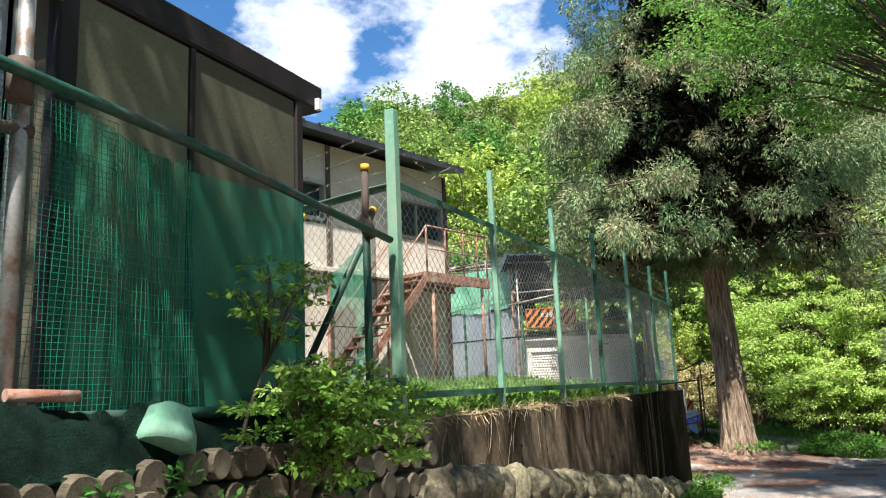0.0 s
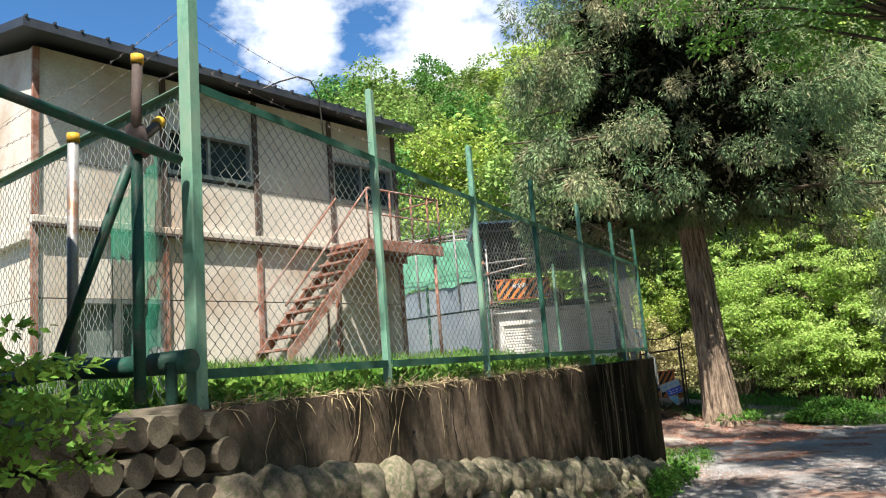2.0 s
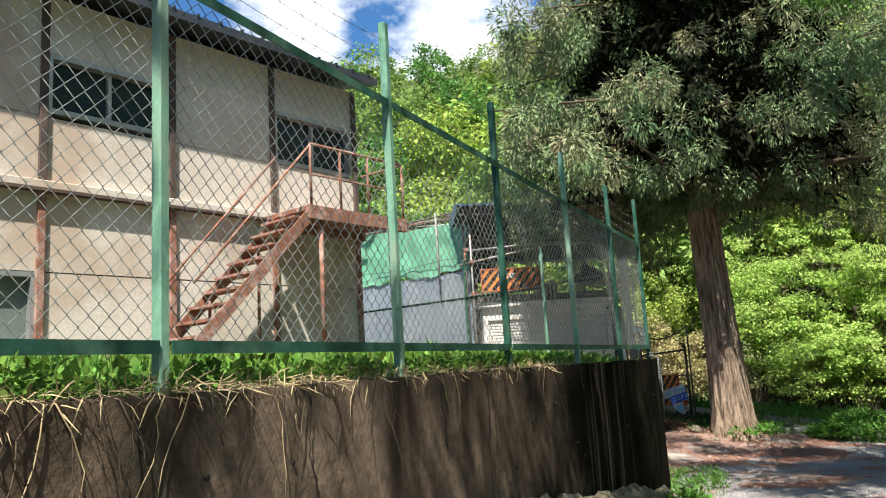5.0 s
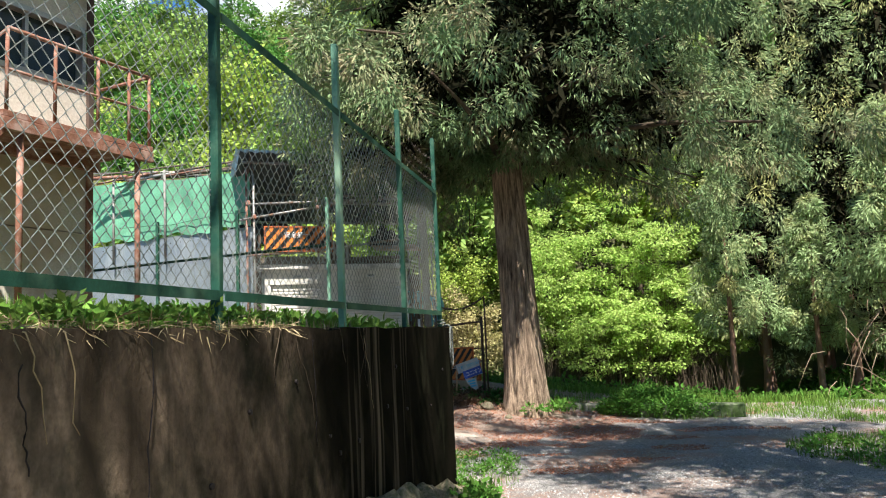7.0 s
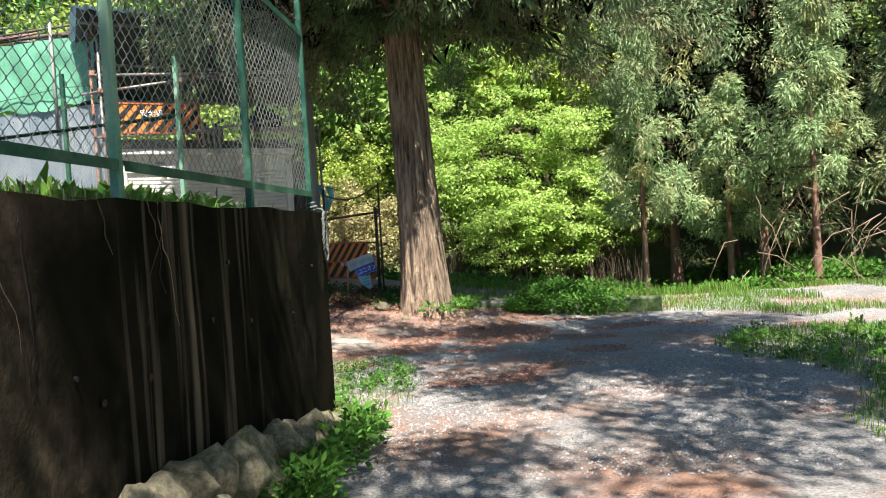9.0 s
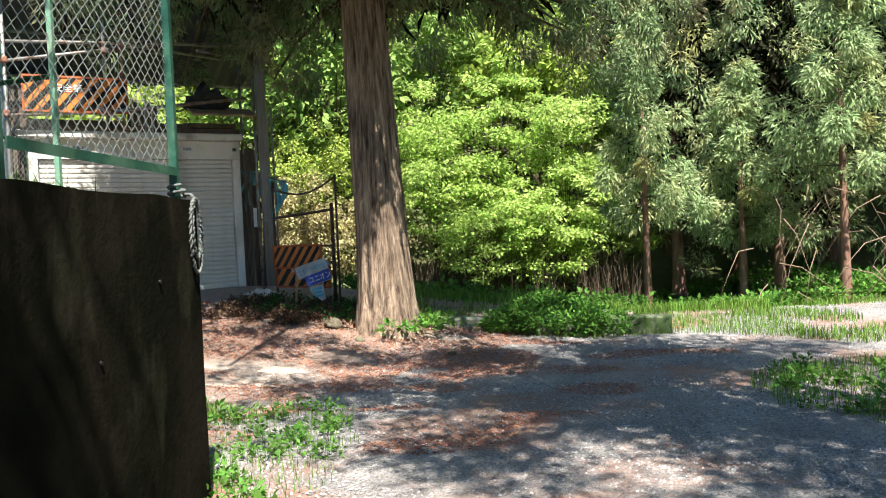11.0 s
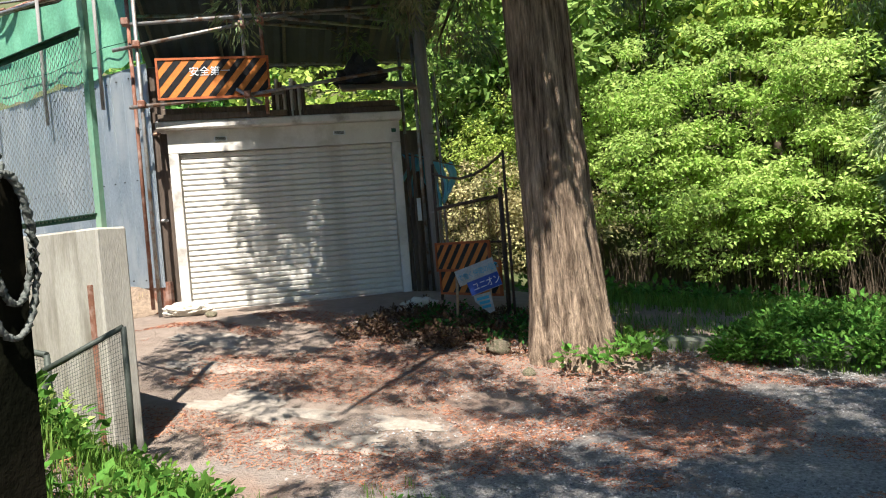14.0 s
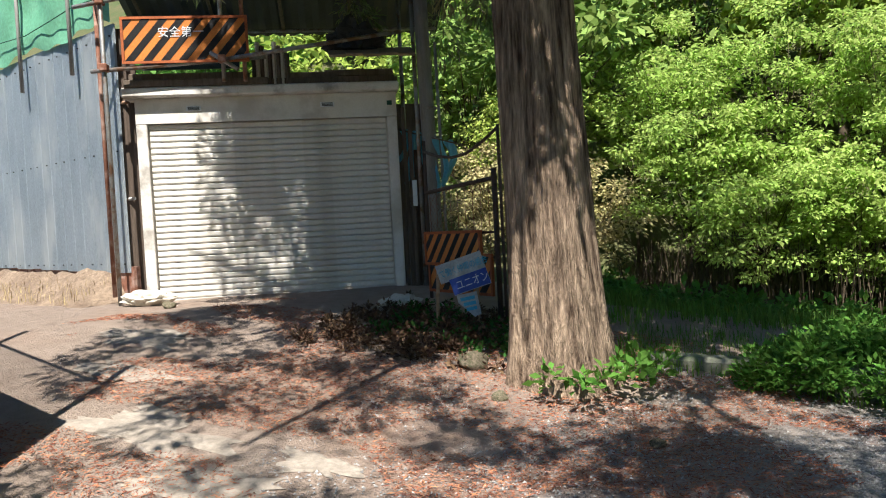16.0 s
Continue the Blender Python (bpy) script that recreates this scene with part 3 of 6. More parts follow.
for k in range(38):
    y = rnd.uniform(0.9, 8.2) if k < 16 else rnd.uniform(2, 4.2)
    bm = bmesh.new()
    p = Vector((-1.20, y, 2.06))
    pts = [p.copy()]
    d = rnd.uniform(-0.5, 0.5)
    p = Vector((-1.095, y + d * 0.08, 2.045))
    pts.append(p.copy())
    for j in range(rnd.randint(3, 9)):
        p = p + Vector((rnd.uniform(-0.002, 0.006), d * 0.06 + rnd.uniform(-0.035, 0.035), -rnd.uniform(0.04, 0.09)))
        p.x = max(p.x, -1.094)
        pts.append(p.copy())
    tube(bm, pts, [0.003] * 2 + [max(0.001, 0.0028 - 0.0003 * j) for j in range(len(pts) - 2)], 5)
    single("hanging_root", bm, M_TWIG if k % 3 else M_STRAW, "dry root hanging over the concrete wall", "root", "hanging roots")

# ---- chain-link fences ----
POSTS = [0.98, 2.73, 4.45, 6.12, 7.95, 9.74, 11.37]
FX = -1.21


def link_mesh(a, b, z0, z1, pitch=0.062, r=0.0027):
    """Chain-link wires between a and b (x, y) from z0 to z1: two zigzags for each column."""
    a, b = np.array(a), np.array(b)
    ln = np.linalg.norm(b - a)
    d = (b - a) / ln
    nrm = np.array([-d[1], d[0]])
    v, f = [], []
    rows = int((z1 - z0) / pitch)
    cols = int(ln / pitch)
    for c in range(cols):
        for side in (0.0, 1.0):
            base = len(v)
            for k in range(rows * 2 + 1):
                s = (c + (0.5 if k % 2 else side)) * ln / cols + 0.05 * pitch * math.sin(k * 0.5 + c * 0.13)
                z = z0 + k * (z1 - z0) / (rows * 2)
                o = (1 if k % 2 else -1) * r * (1 if side else -1) + 0.012 * math.sin(s * 2.1 + k * 0.07)
                p = a + d * s + nrm * o
                for q in range(3):
                    an = q * math.tau / 3 + 0.5
                    v.append((p[0] + d[0] * r * math.cos(an) + nrm[0] * r * math.sin(an), p[1] + d[1] * r * math.cos(an) + nrm[1] * r * math.sin(an), z))
                if k:
                    i = base + 3 * (k - 1)
                    for q in range(3):
                        f.append((i + q, i + (q + 1) % 3, i + 3 + (q + 1) % 3, i + 3 + q))
    return raw_mesh("wire_mesh", v, f)


def angle_rail(bm, a, b, w=0.042):
    """An L-section rail between two places."""
    a, b = Vector(a), Vector(b)
    ln = (b - a).length
    m = Matrix.Translation(a) @ (b - a).to_track_quat("X", "Z").to_matrix().to_4x4()
    box(bm, (0, -0.003, 0), (ln, 0.003, w), m)
    box(bm, (0, 0.003, w - 0.005), (ln, w, w), m)


def barbed(bm, pts, r=0.0016):
    tube(bm, pts, r, 4)
    for p, q in zip(pts, pts[1:]):
        p, q = Vector(p), Vector(q)
        for k in range(int((q - p).length / 0.11)):
            c = p.lerp(q, (k + 0.5) * 0.11 / (q - p).length)
            for s in (1, -1):
                tube(bm, [c - Vector((0.012 * s, 0.006, 0.016)), c + Vector((0.012 * s, 0.006, 0.016))], r * 0.8, 3)


fence = thing("chain_link_fence", (FX, 6.5, W1_TOP), "green steel posts with galvanised chain-link mesh on the wall", "fence")
TOPS = [4.17, 4.16, 4.15, 4.155, 4.17, 4.18, 4.295]
for i, y in enumerate(POSTS):
    bm = bmesh.new()
    w = 0.037 if i == 0 else 0.024
    box(bm, (FX - w, y - w, W1_TOP - 0.08), (FX + w, y + w, TOPS[i]), Matrix.Translation((0, 0, 0)))
    soften(bm, 0.006)
    post = part("post", bm, M_GREEN_W if i in (0, 1, 2, 4) else M_GREEN, fence)
for i, (ya, yb) in enumerate(zip(POSTS, POSTS[1:])):
    bm = bmesh.new()
    angle_rail(bm, (FX + 0.027, ya + 0.03, 2.19), (FX + 0.027, yb - 0.03, 2.19), 0.048)
    part("bottom_rail", bm, M_GREEN, fence)
    bm = bmesh.new()
    angle_rail(bm, (FX + 0.027, ya + 0.03, 3.61), (FX + 0.027, yb - 0.03, 3.61), 0.046)
    part("top_rail", bm, M_GREEN, fence)
    part("wire_mesh", link_mesh((FX - 0.025, ya), (FX - 0.025, yb), 2.20, 3.64, 0.078, 0.0027), M_WIRE, fence)
    for j in range(3):
        bm = bmesh.new()
        z = 3.76 + 0.14 * j
        barbed(bm, [(FX, ya + (yb - ya) * k / 6, z - 0.02 * math.sin(k / 6 * math.pi) * (1 + j)) for k in range(7)])
        part("barbed_wire", bm, M_WIRE_D, fence)

bm = bmesh.new()
tube(bm, [(FX, 1.55, 3.80), (FX, 1.72, 3.90), (FX + 0.02, 1.86, 3.97), (FX + 0.03, 1.98, 3.98), (FX + 0.02, 2.07, 3.91), (FX, 2.12, 3.78), (FX, 2.13, 3.64)], 0.005, 5)
part("loose_wire", bm, M_WIRE_D, fence, "dark loose end of wire")
# the fence returns from its corner post into the yard
side = thing("yard_side_fence", (-2.7, 1.1, 2.0), "side run of chain-link fence with a pale green top rail", "fence")
C0 = Vector((FX, 0.98))
C1 = Vector((-4.81, 1.84))
bm = bmesh.new()
angle_rail(bm, (C0.x, C0.y + 0.02, 3.61), (C1.x, C1.y, 3.64))
part("top_rail", bm, M_GREEN_W, side)
part("wire_mesh", link_mesh(C0, C1, 2.05, 3.63, 0.078, 0.0027), M_WIRE, side)
bm = bmesh.new()
box(bm, (C1.x - 0.025, C1.y - 0.025, 1.9), (C1.x + 0.025, C1.y + 0.025, 4.1))
soften(bm, 0.005)
part("post", bm, M_GREEN, side)
for j in range(3):
    bm = bmesh.new()
    z = 3.74 + 0.15 * j
    barbed(bm, [(C0.x + (C1.x - C0.x) * k / 6, C0.y + (C1.y - C0.y) * k / 6, z + 0.03 * math.sin(k * 1.7 + j)) for k in range(7)])
    part("barbed_wire", bm, M_WIRE_D, side)

# fence on the pale wall
far_fence = thing("gate_fence", (-5, 14.5, 2.03), "pale green fence with chain-link mesh on the gate wall", "fence")


def w2(s, z):
    q = W2P @ Vector((-s, 0.12, z))
    return q


for k, s in enumerate((0.12, 2.0, 3.9, 5.8)):
    bm = bmesh.new()
    p = w2(s, 0)
    box(bm, (p.x - 0.025, p.y - 0.025, 1.9), (p.x + 0.025, p.y + 0.025, 4.25))
    soften(bm, 0.005)
    part("post", bm, M_GREEN_W if k == 0 else M_GREEN, far_fence)
for a, b in ((0.12, 2.0), (2.0, 3.9), (3.9, 5.8)):
    for z in (2.10, 3.46):
        bm = bmesh.new()
        angle_rail(bm, w2(a, z), w2(b, z))
        part("top_rail" if z > 3 else "bottom_rail", bm, M_GREEN, far_fence)
    part("wire_mesh", link_mesh(w2(a, 0).xy, w2(b, 0).xy, 2.12, 3.46), M_WIRE, far_fence)

# ---- two-storey building in the yard ----
B0, BD = Vector((-6.9, 5.45)), Vector((0.247, 0.969))
BN = Vector((0.969, -0.247))
BL = 6.2
YARD = Matrix.Translation((-1.10, 11.40, 2.05)) @ Matrix.Scale(1.125, 4) @ Matrix.Translation((1.10, -11.40, -2.05))
BM = YARD @ Matrix(((BD.x, BN.x, 0, B0.x), (BD.y, BN.y, 0, B0.y), (0, 0, 1, 0), (0, 0, 0, 1)))
house = thing("storage_building", (-8, 9, 2.3), "two-storey cream panelled building with dark roof and rusty pilasters", "building")


def house_box(name, lo, hi, mat, parent=None, label="", bev=0.0):
    bm = bmesh.new()
    box(bm, lo, hi, BM)
    if bev:
        soften(bm, bev)
    return part(name, bm, mat, parent or house, label)


# front wall as cladding bands round the openings; s runs along the front
cols = [0, 1.66, 3.16, 4.66, BL]
for a, b in zip(cols, cols[1:]):
    for z0, z1, o in ((1.9, 3.32, 0.0), (3.335, 4.20, 0.004), (4.30, 5.02, 0.0), (5.03, 6.42, 0.003)):
        if z0 > 5 and a == 1.66:
            house_box("cladding", (a, -0.16, 5.76), (b, o, z1), M_WALL)
        elif z0 > 5 and a == 4.66:
            house_box("cladding", (a, -0.16, 5.80), (b, o, z1), M_WALL)
        elif z0 < 2 and a == 0:
            house_box("cladding", (a, -0.16, 1.9), (0.44, o, z1), M_WALL)
        else:
            house_box("cladding", (a, -0.16, z0), (b, o, z1), M_WALL)
# end walls, back and inside floor
for s in (0.0, BL - 0.16):
    for z0, z1 in ((1.9, 3.33), (3.34, 4.86), (5.7, 6.42)) if s == 0 else ((1.9, 6.42),):
        house_box("cladding", (s, -6.5, z0), (s + 0.16, -0.165, z1), M_WALL)
house_box("cladding", (0.0, -1.5, 4.865), (0.16, -0.165, 5.695), M_WALL)
house_box("cladding", (0.0, -6.5, 4.865), (0.16, -3.2, 5.695), M_WALL)
house_box("cladding", (0.17, -6.66, 1.9), (BL - 0.17, -6.5, 6.42), M_WALL)
house_box("floor_slab", (0.17, -6.4, 4.2), (BL - 0.17, -0.17, 4.3), M_DARK)
# pilasters, mid band and eaves
for s in (-0.03, 1.62, 3.12, 4.62, BL - 0.05):
    house_box("pilaster", (s, 0.006, 1.95), (s + 0.08, 0.05, 4.19), M_RUST, bev=0.006)
    house_box("pilaster", (s, 0.006, 4.31), (s + 0.08, 0.05, 6.40), M_RUST_D if s > 0 else M_RUST, bev=0.006)
house_box("mid_band", (-0.03, -0.05, 4.205), (BL, 0.10, 4.295), M_WALL, label="cream band with a dark drip edge", bev=0.01)
house_box("drip_edge", (-0.03, 0.0, 4.175), (BL, 0.115, 4.203), M_RUST_D)
for s in (-0.02,):
    for o in (-1.6, -3.3, -5.0):
        house_box("pilaster", (s - 0.05, o, 1.95), (s - 0.003, o + 0.07, 6.4), M_RUST, bev=0.006)
    house_box("mid_band", (-0.10, -6.5, 4.0), (0.0, 0.0, 4.12), M_WALL, bev=0.01)
bm = bmesh.new()
prof = [(0.47, 6.42), (0.47, 6.53), (-3.3, 7.35), (-6.9, 6.6), (-6.9, 6.5), (-3.3, 7.22)]
v0 = [bm.verts.new(BM @ Vector((-0.30, o, z))) for o, z in prof]
v1 = [bm.verts.new(BM @ Vector((BL + 0.12, o, z))) for o, z in prof]
for k in range(6):
    bm.faces.new((v0[k], v0[(k + 1) % 6], v1[(k + 1) % 6], v1[k]))
bm.faces.new((v0[0], v0[1], v0[2], v0[5])), bm.faces.new((v0[2], v0[3], v0[4], v0[5]))
bm.faces.new((v1[0], v1[1], v1[2], v1[5])), bm.faces.new((v1[2], v1[3], v1[4], v1[5]))
roof = part("roof", bm, M_ROOF, house, "dark blue-grey ribbed metal roof")
for k in range(21):
    house_box("roof_rib", (-0.28 + k * 0.32, 0.41, 6.528), (-0.25 + k * 0.32, 0.485, 6.56), M_ROOF, roof)
for s in (0.02, BL - 0.14):
    bm = bmesh.new()
    g = [bm.verts.new(BM @ Vector(p)) for p in ((s, -0.1, 6.42), (s, -3.3, 7.2), (s, -6.5, 6.42), (s + 0.12, -0.1, 6.42), (s + 0.12, -3.3, 7.2), (s + 0.12, -6.5, 6.42))]
    bm.faces.new(g[:3]), bm.faces.new(g[3:][::-1])
    for i, j in ((0, 1), (1, 2), (2, 0)):
        bm.faces.new((g[i], g[j], g[j + 3], g[i + 3]))
    part("gable", bm, M_WALL, house)


def window(s0, s1, z0, z1, panes=2):
    w = house_box("window", (s0, -0.12, z0), (s1, -0.10, z1), M_GLASS, label="dark window glass")
    for a, b, c, d in ((s0, s1, z0 - 0.03, z0 + 0.03), (s0, s1, z1 - 0.03, z1 + 0.03), (s0 - 0.02, s0 + 0.03, z0 + 0.031, z1 - 0.031), (s1 - 0.03, s1 + 0.02, z0 + 0.031, z1 - 0.031)):
        house_box("frame", (a, -0.1, c), (b, 0.02, d), M_FRAME, w)
    for k in range(1, panes):
        s = s0 + (s1 - s0) * k / panes
        house_box("mullion", (s - 0.02, -0.098, z0 + 0.032), (s + 0.02, -0.04, z1 - 0.032), M_FRAME, w)
    return w


window(1.72, 3.10, 5.10, 5.73)
window(4.72, 6.12, 5.06, 5.77)
# end-wall window
w = house_box("window", (0.06, -3.2, 4.87), (0.08, -1.5, 5.69), M_GLASS_B, label="pale blue reflecting window")
for o in (-3.2, -2.36, -1.54):
    house_box("mullion", (-0.01, o, 4.87), (0.058, o + 0.04, 5.69), M_FRAME, w)
# glazed sliding door on the ground floor
d = house_box("door", (0.46, -0.12, 1.95), (1.62, -0.09, 3.27), M_GLASS_D, label="glazed sliding door in an aluminium frame")
for a, b, c, e in ((0.44, 1.64, 3.272, 3.325), (0.44, 0.50, 1.95, 3.27), (0.99, 1.07, 1.95, 3.27), (1.58, 1.64, 1.95, 3.27), (0.502, 0.988, 2.55, 2.60), (1.072, 1.578, 2.55, 2.60)):
    house_box("frame", (a, -0.088, c), (b, 0.015, e), M_FRAME, d)

# outside stair and landing, rusty steel
stair = thing("outside_stair", (-5, 10, 2.45), "rusty steel stair rising to a landing with railings", "stairs")


def st_tube(name, pts, r, mat=None, parent=None, n=6):
    bm = bmesh.new()
    tube(bm, [BM @ Vector(p) for p in pts], r, n)
    return part(name, bm, mat or M_RUST, parent or stair)


def st_box(name, lo, hi, mat=None, bev=0.0):
    bm = bmesh.new()
    box(bm, lo, hi, BM)
    if bev:
        soften(bm, bev)
    return part(name, bm, mat or M_RUST, stair)


st_box("landing", (4.45, 0.12, 4.16), (6.22, 1.02, 4.22), bev=0.005)
st_box("landing_beam", (4.45, 0.96, 4.04), (6.22, 1.03, 4.155), bev=0.005)
st_box("landing_beam", (4.45, 0.12, 4.04), (6.22, 0.18, 4.155), bev=0.005)
for s in (4.68, 6.06):
    st_tube("leg", [(s, 0.95, 2.3), (s, 0.95, 4.04)], 0.035)
for s in (4.5, 5.0, 5.5, 5.9, 6.18):
    st_tube("baluster", [(s, 1.0, 4.22), (s, 1.0, 5.02)], 0.02)
st_tube("handrail", [(4.5, 1.0, 5.02), (6.18, 1.0, 5.02)], 0.022)
st_tube("handrail", [(4.5, 1.0, 4.62), (6.18, 1.0, 4.62)], 0.016)
st_tube("handrail", [(6.18, 1.0, 5.02), (6.18, 0.15, 5.02)], 0.02)
for o in (0.28, 0.98):
    bm = bmesh.new()
    a, b = Vector((2.85, o, 2.45)), Vector((4.5, o, 4.2))
    q = [bm.verts.new(BM @ p) for p in (a + Vector((0, 0, 0.10)), b + Vector((0, 0, 0.02)), b - Vector((0, 0, 0.18)), a - Vector((0, 0, 0.10)))]
    q2 = [bm.verts.new(BM @ (p + Vector((0, 0.02, 0)))) for p in (a + Vector((0, 0, 0.10)), b + Vector((0, 0, 0.02)), b - Vector((0, 0, 0.18)), a - Vector((0, 0, 0.10)))]
    bm.faces.new(q), bm.faces.new(q2[::-1])
    for k in range(4):
        bm.faces.new((q[k], q[(k + 1) % 4], q2[(k + 1) % 4], q2[k]))
    part("stringer", bm, M_RUST, stair)
    st_tube("handrail", [(2.85, o + 0.01, 3.15), (4.5, o + 0.01, 5.0)], 0.018)
for k in range(9):
    f = (k + 0.6) / 9.5
    s, z = 2.85 + 1.65 * f, 2.45 + 1.75 * f
    st_box("tread", (s - 0.11, 0.302, z), (s + 0.11, 0.978, z + 0.03))
for s in (3.4, 4.1):
    st_tube("brace", [(s, 0.4, 2.3), (s + 0.02, 0.4, 2.5 + (s - 2.85) * 1.0)], 0.022)

# ---- shutter garage ----
S0, SD = Vector((-6.76, 19.07)), Vector((0.843, 0.538))
SN = Vector((0.538, -0.843))
SM = Matrix(((SD.x, SN.x, 0, S0.x), (SD.y, SN.y, 0, S0.y), (0, 0, 1, 0), (0, 0, 0, 1)))
garage = thing("shutter_garage", (-5.4, 20, 0.85), "steel storage garage with a closed grey roller shutter", "garage")


def g_box(name, lo, hi, mat, parent=None, label="", bev=0.0):
    bm = bmesh.new()
    box(bm, lo, hi, SM)
    if bev:
        soften(bm, bev)
    return part(name, bm, mat, parent or garage, label)


def g_tube(name, pts, r, mat, parent=None, label="", n=8):
    bm = bmesh.new()
    tube(bm, [SM @ Vector(p) for p in pts], r, n)
    return part(name, bm, mat, parent or garage, label)


SW = 3.15
for lo, hi in (((-0.16, -2.6, 0.6), (-0.12, -0.1, 3.55)), ((SW + 0.12, -2.6, 0.6), (SW + 0.16, -0.1, 3.55)), ((-0.12, -2.6, 0.6), (SW + 0.12, -2.56, 3.55))):
    g_box("side_wall", lo, hi, M_SHUT)
g_box("fascia", (-0.16, -0.10, 3.27), (SW + 0.16, 0.03, 3.60), M_SHUT, label="plain grey fascia")
g_box("roof_edge", (-0.30, -2.7, 3.605), (SW + 0.20, 0.16, 3.73), M_SHUT_L, label="pale folded roof edge", bev=0.02)
g_box("jamb", (-0.16, -0.10, 0.7), (-0.02, 0.03, 3.265), M_SHUT_L, bev=0.008)
g_box("jamb", (SW + 0.02, -0.10, 0.7), (SW + 0.16, 0.03, 3.265), M_SHUT, bev=0.008)
shutter = g_box("shutter", (-0.02, -0.095, 0.8), (SW + 0.02, -0.06, 3.265), M_SHUT)
slat_me = None
for k in range(29):
    z0 = 0.92 + k * 0.081
    bm = bmesh.new()
    vs = []
    for s in (0.0, SW):
        vs.append([bm.verts.new((s, o, z)) for o, z in ((-0.058, 0.0), (-0.030, 0.004), (-0.022, 0.02), (-0.022, 0.06), (-0.034, 0.072), (-0.058, 0.075))])
    for i in range(5):
        bm.faces.new((vs[0][i], vs[0][i + 1], vs[1][i + 1], vs[1][i]))
    bm.faces.new(vs[0]), bm.faces.new(vs[1][::-1])
    if slat_me is None:
        slat_me = mesh_of("slat", bm)
        slat_me.transform(SM)
        slat_me.materials.append(M_SHUT)
    else:
        bm.free()
    sl = new("slat", slat_me)
    sl.parent = shutter
    sl.matrix_basis = Matrix.Translation((0, 0, z0))
g_box("bottom_bar", (0, -0.058, 0.82), (SW, -0.016, 0.915), M_SHUT_L, shutter)
for s in (0.50, 2.27):
    v = g_box("vent", (s, 0.031, 3.42), (s + 0.19, 0.045, 3.485), M_WHITE, label="small louvred vent")
    for j in range(3):
        g_box("louvre", (s + 0.02, 0.046, 3.432 + j * 0.017), (s + 0.17, 0.052, 3.441 + j * 0.017), M_BLACK, v)
g_box("lock_box", (SW + 0.03, 0.031, 3.42), (SW + 0.10, 0.045, 3.48), M_GREEN, label="small green lock plate")
g_box("plinth", (-0.2, -2.7, 0.3), (SW + 0.2, 0.05, 0.80), M_CONC_L)

# ---- scaffold and canopy above the garage ----
scaf = thing("scaffold_frame", (-5, 19.6, 0.8), "weathered scaffold pipes standing round the garage", "scaffold")
SPIPES = (
    ((-0.42, 0.35, 0.9), (-0.42, 0.35, 6.3)), ((-0.55, 0.10, 1.0), (-0.55, 0.10, 6.1)), ((1.05, 0.30, 3.75), (1.05, 0.30, 6.2)), ((1.32, 0.28, 3.75), (1.32, 0.28, 6.2)),
    ((SW + 0.42, 0.22, 0.9), (SW + 0.42, 0.22, 5.4)), ((SW + 0.28, -0.2, 0.9), (SW + 0.28, -0.2, 5.2)),
    ((-0.75, 0.36, 4.72), (1.9, 0.36, 5.22)), ((-0.6, 0.30, 3.92), (1.6, 0.30, 4.06)), ((1.0, 0.34, 4.02), (3.4, 0.3, 4.36)), ((-0.6, 0.28, 5.1), (3.6, 0.28, 5.35)),
    ((0.4, 0.2, 5.2), (2.6, -1.6, 5.5)), ((1.5, 0.2, 5.2), (3.4, -1.6, 5.5)), ((2.6, 0.2, 5.2), (4.0, -1.4, 5.5)), ((0.9, 0.34, 4.12), (1.25, 0.42, 3.88)))
for a, b in SPIPES:
    g_tube("pipe", [a, b], 0.028, M_RUST if a[0] in (1.32, -0.55) else M_STEEL, scaf)
for s, z in ((-0.42, 4.8), (-0.42, 3.95), (1.05, 5.05), (1.05, 4.03), (1.32, 5.1), (-0.55, 5.12)):
    g_box("clamp", (s - 0.05, 0.29, z - 0.05), (s + 0.05, 0.42, z + 0.05), M_RUST, scaf, bev=0.012)
bm = bmesh.new()
pole = thing("timber_pole", SM @ Vector((SW + 0.58, 0.3, 0.9)), "weathered grey round utility pole beside the garage", "pole")
g_tube("shaft", [(SW + 0.60, 0.25, 0.6), (SW + 0.56, 0.25, 3.2), (SW + 0.52, 0.25, 6.6)], [0.105, 0.098, 0.09], M_POLE, pole, n=14)
for z in (2.1, 3.3):
    g_tube("band", [(SW + 0.588, 0.25, z), (SW + 0.587, 0.25, z + 0.03)], 0.112, M_STEEL, pole, n=14)
g_tube("conduit", [(SW + 0.73, 0.33, 0.8), (SW + 0.70, 0.33, 4.2)], 0.022, M_POLE, pole)
g_box("tag", (SW + 0.30, 0.26, 2.0), (SW + 0.36, 0.275, 2.35), M_WHITE, pole, "white number plate")
# loose timbers leaning beside the garage
for k in range(6):
    s = SW + 0.2 + 0.045 * k
    t = single("leaning_timber", (lambda b: (box(b, (s, 0.02 + 0.05 * (k % 3), 0.75), (s + 0.05, 0.06 + 0.05 * (k % 3), 2.0 + 0.27 * ((k * 5) % 6)), SM @ pose(0, 0, 0, 2 - k, 0.5 * k - 1, 0)), b)[1])(bmesh.new()), M_TIMBER_D, "dark weathered timber leaning beside the garage", "timber", "leaning timbers")

# boards added to fill the gaps beside the garage that are black with shade
g_box("backing_board", (-0.46, -0.30, 0.8), (-0.19, -0.24, 4.6), M_TIMBER_D, scaf, "dark filler board added to keep the gap in shade")
g_box("backing_board", (SW + 0.18, -0.50, 0.8), (SW + 0.62, -0.44, 3.5), M_TIMBER_D, scaf, "dark filler board added to keep the gap in shade")
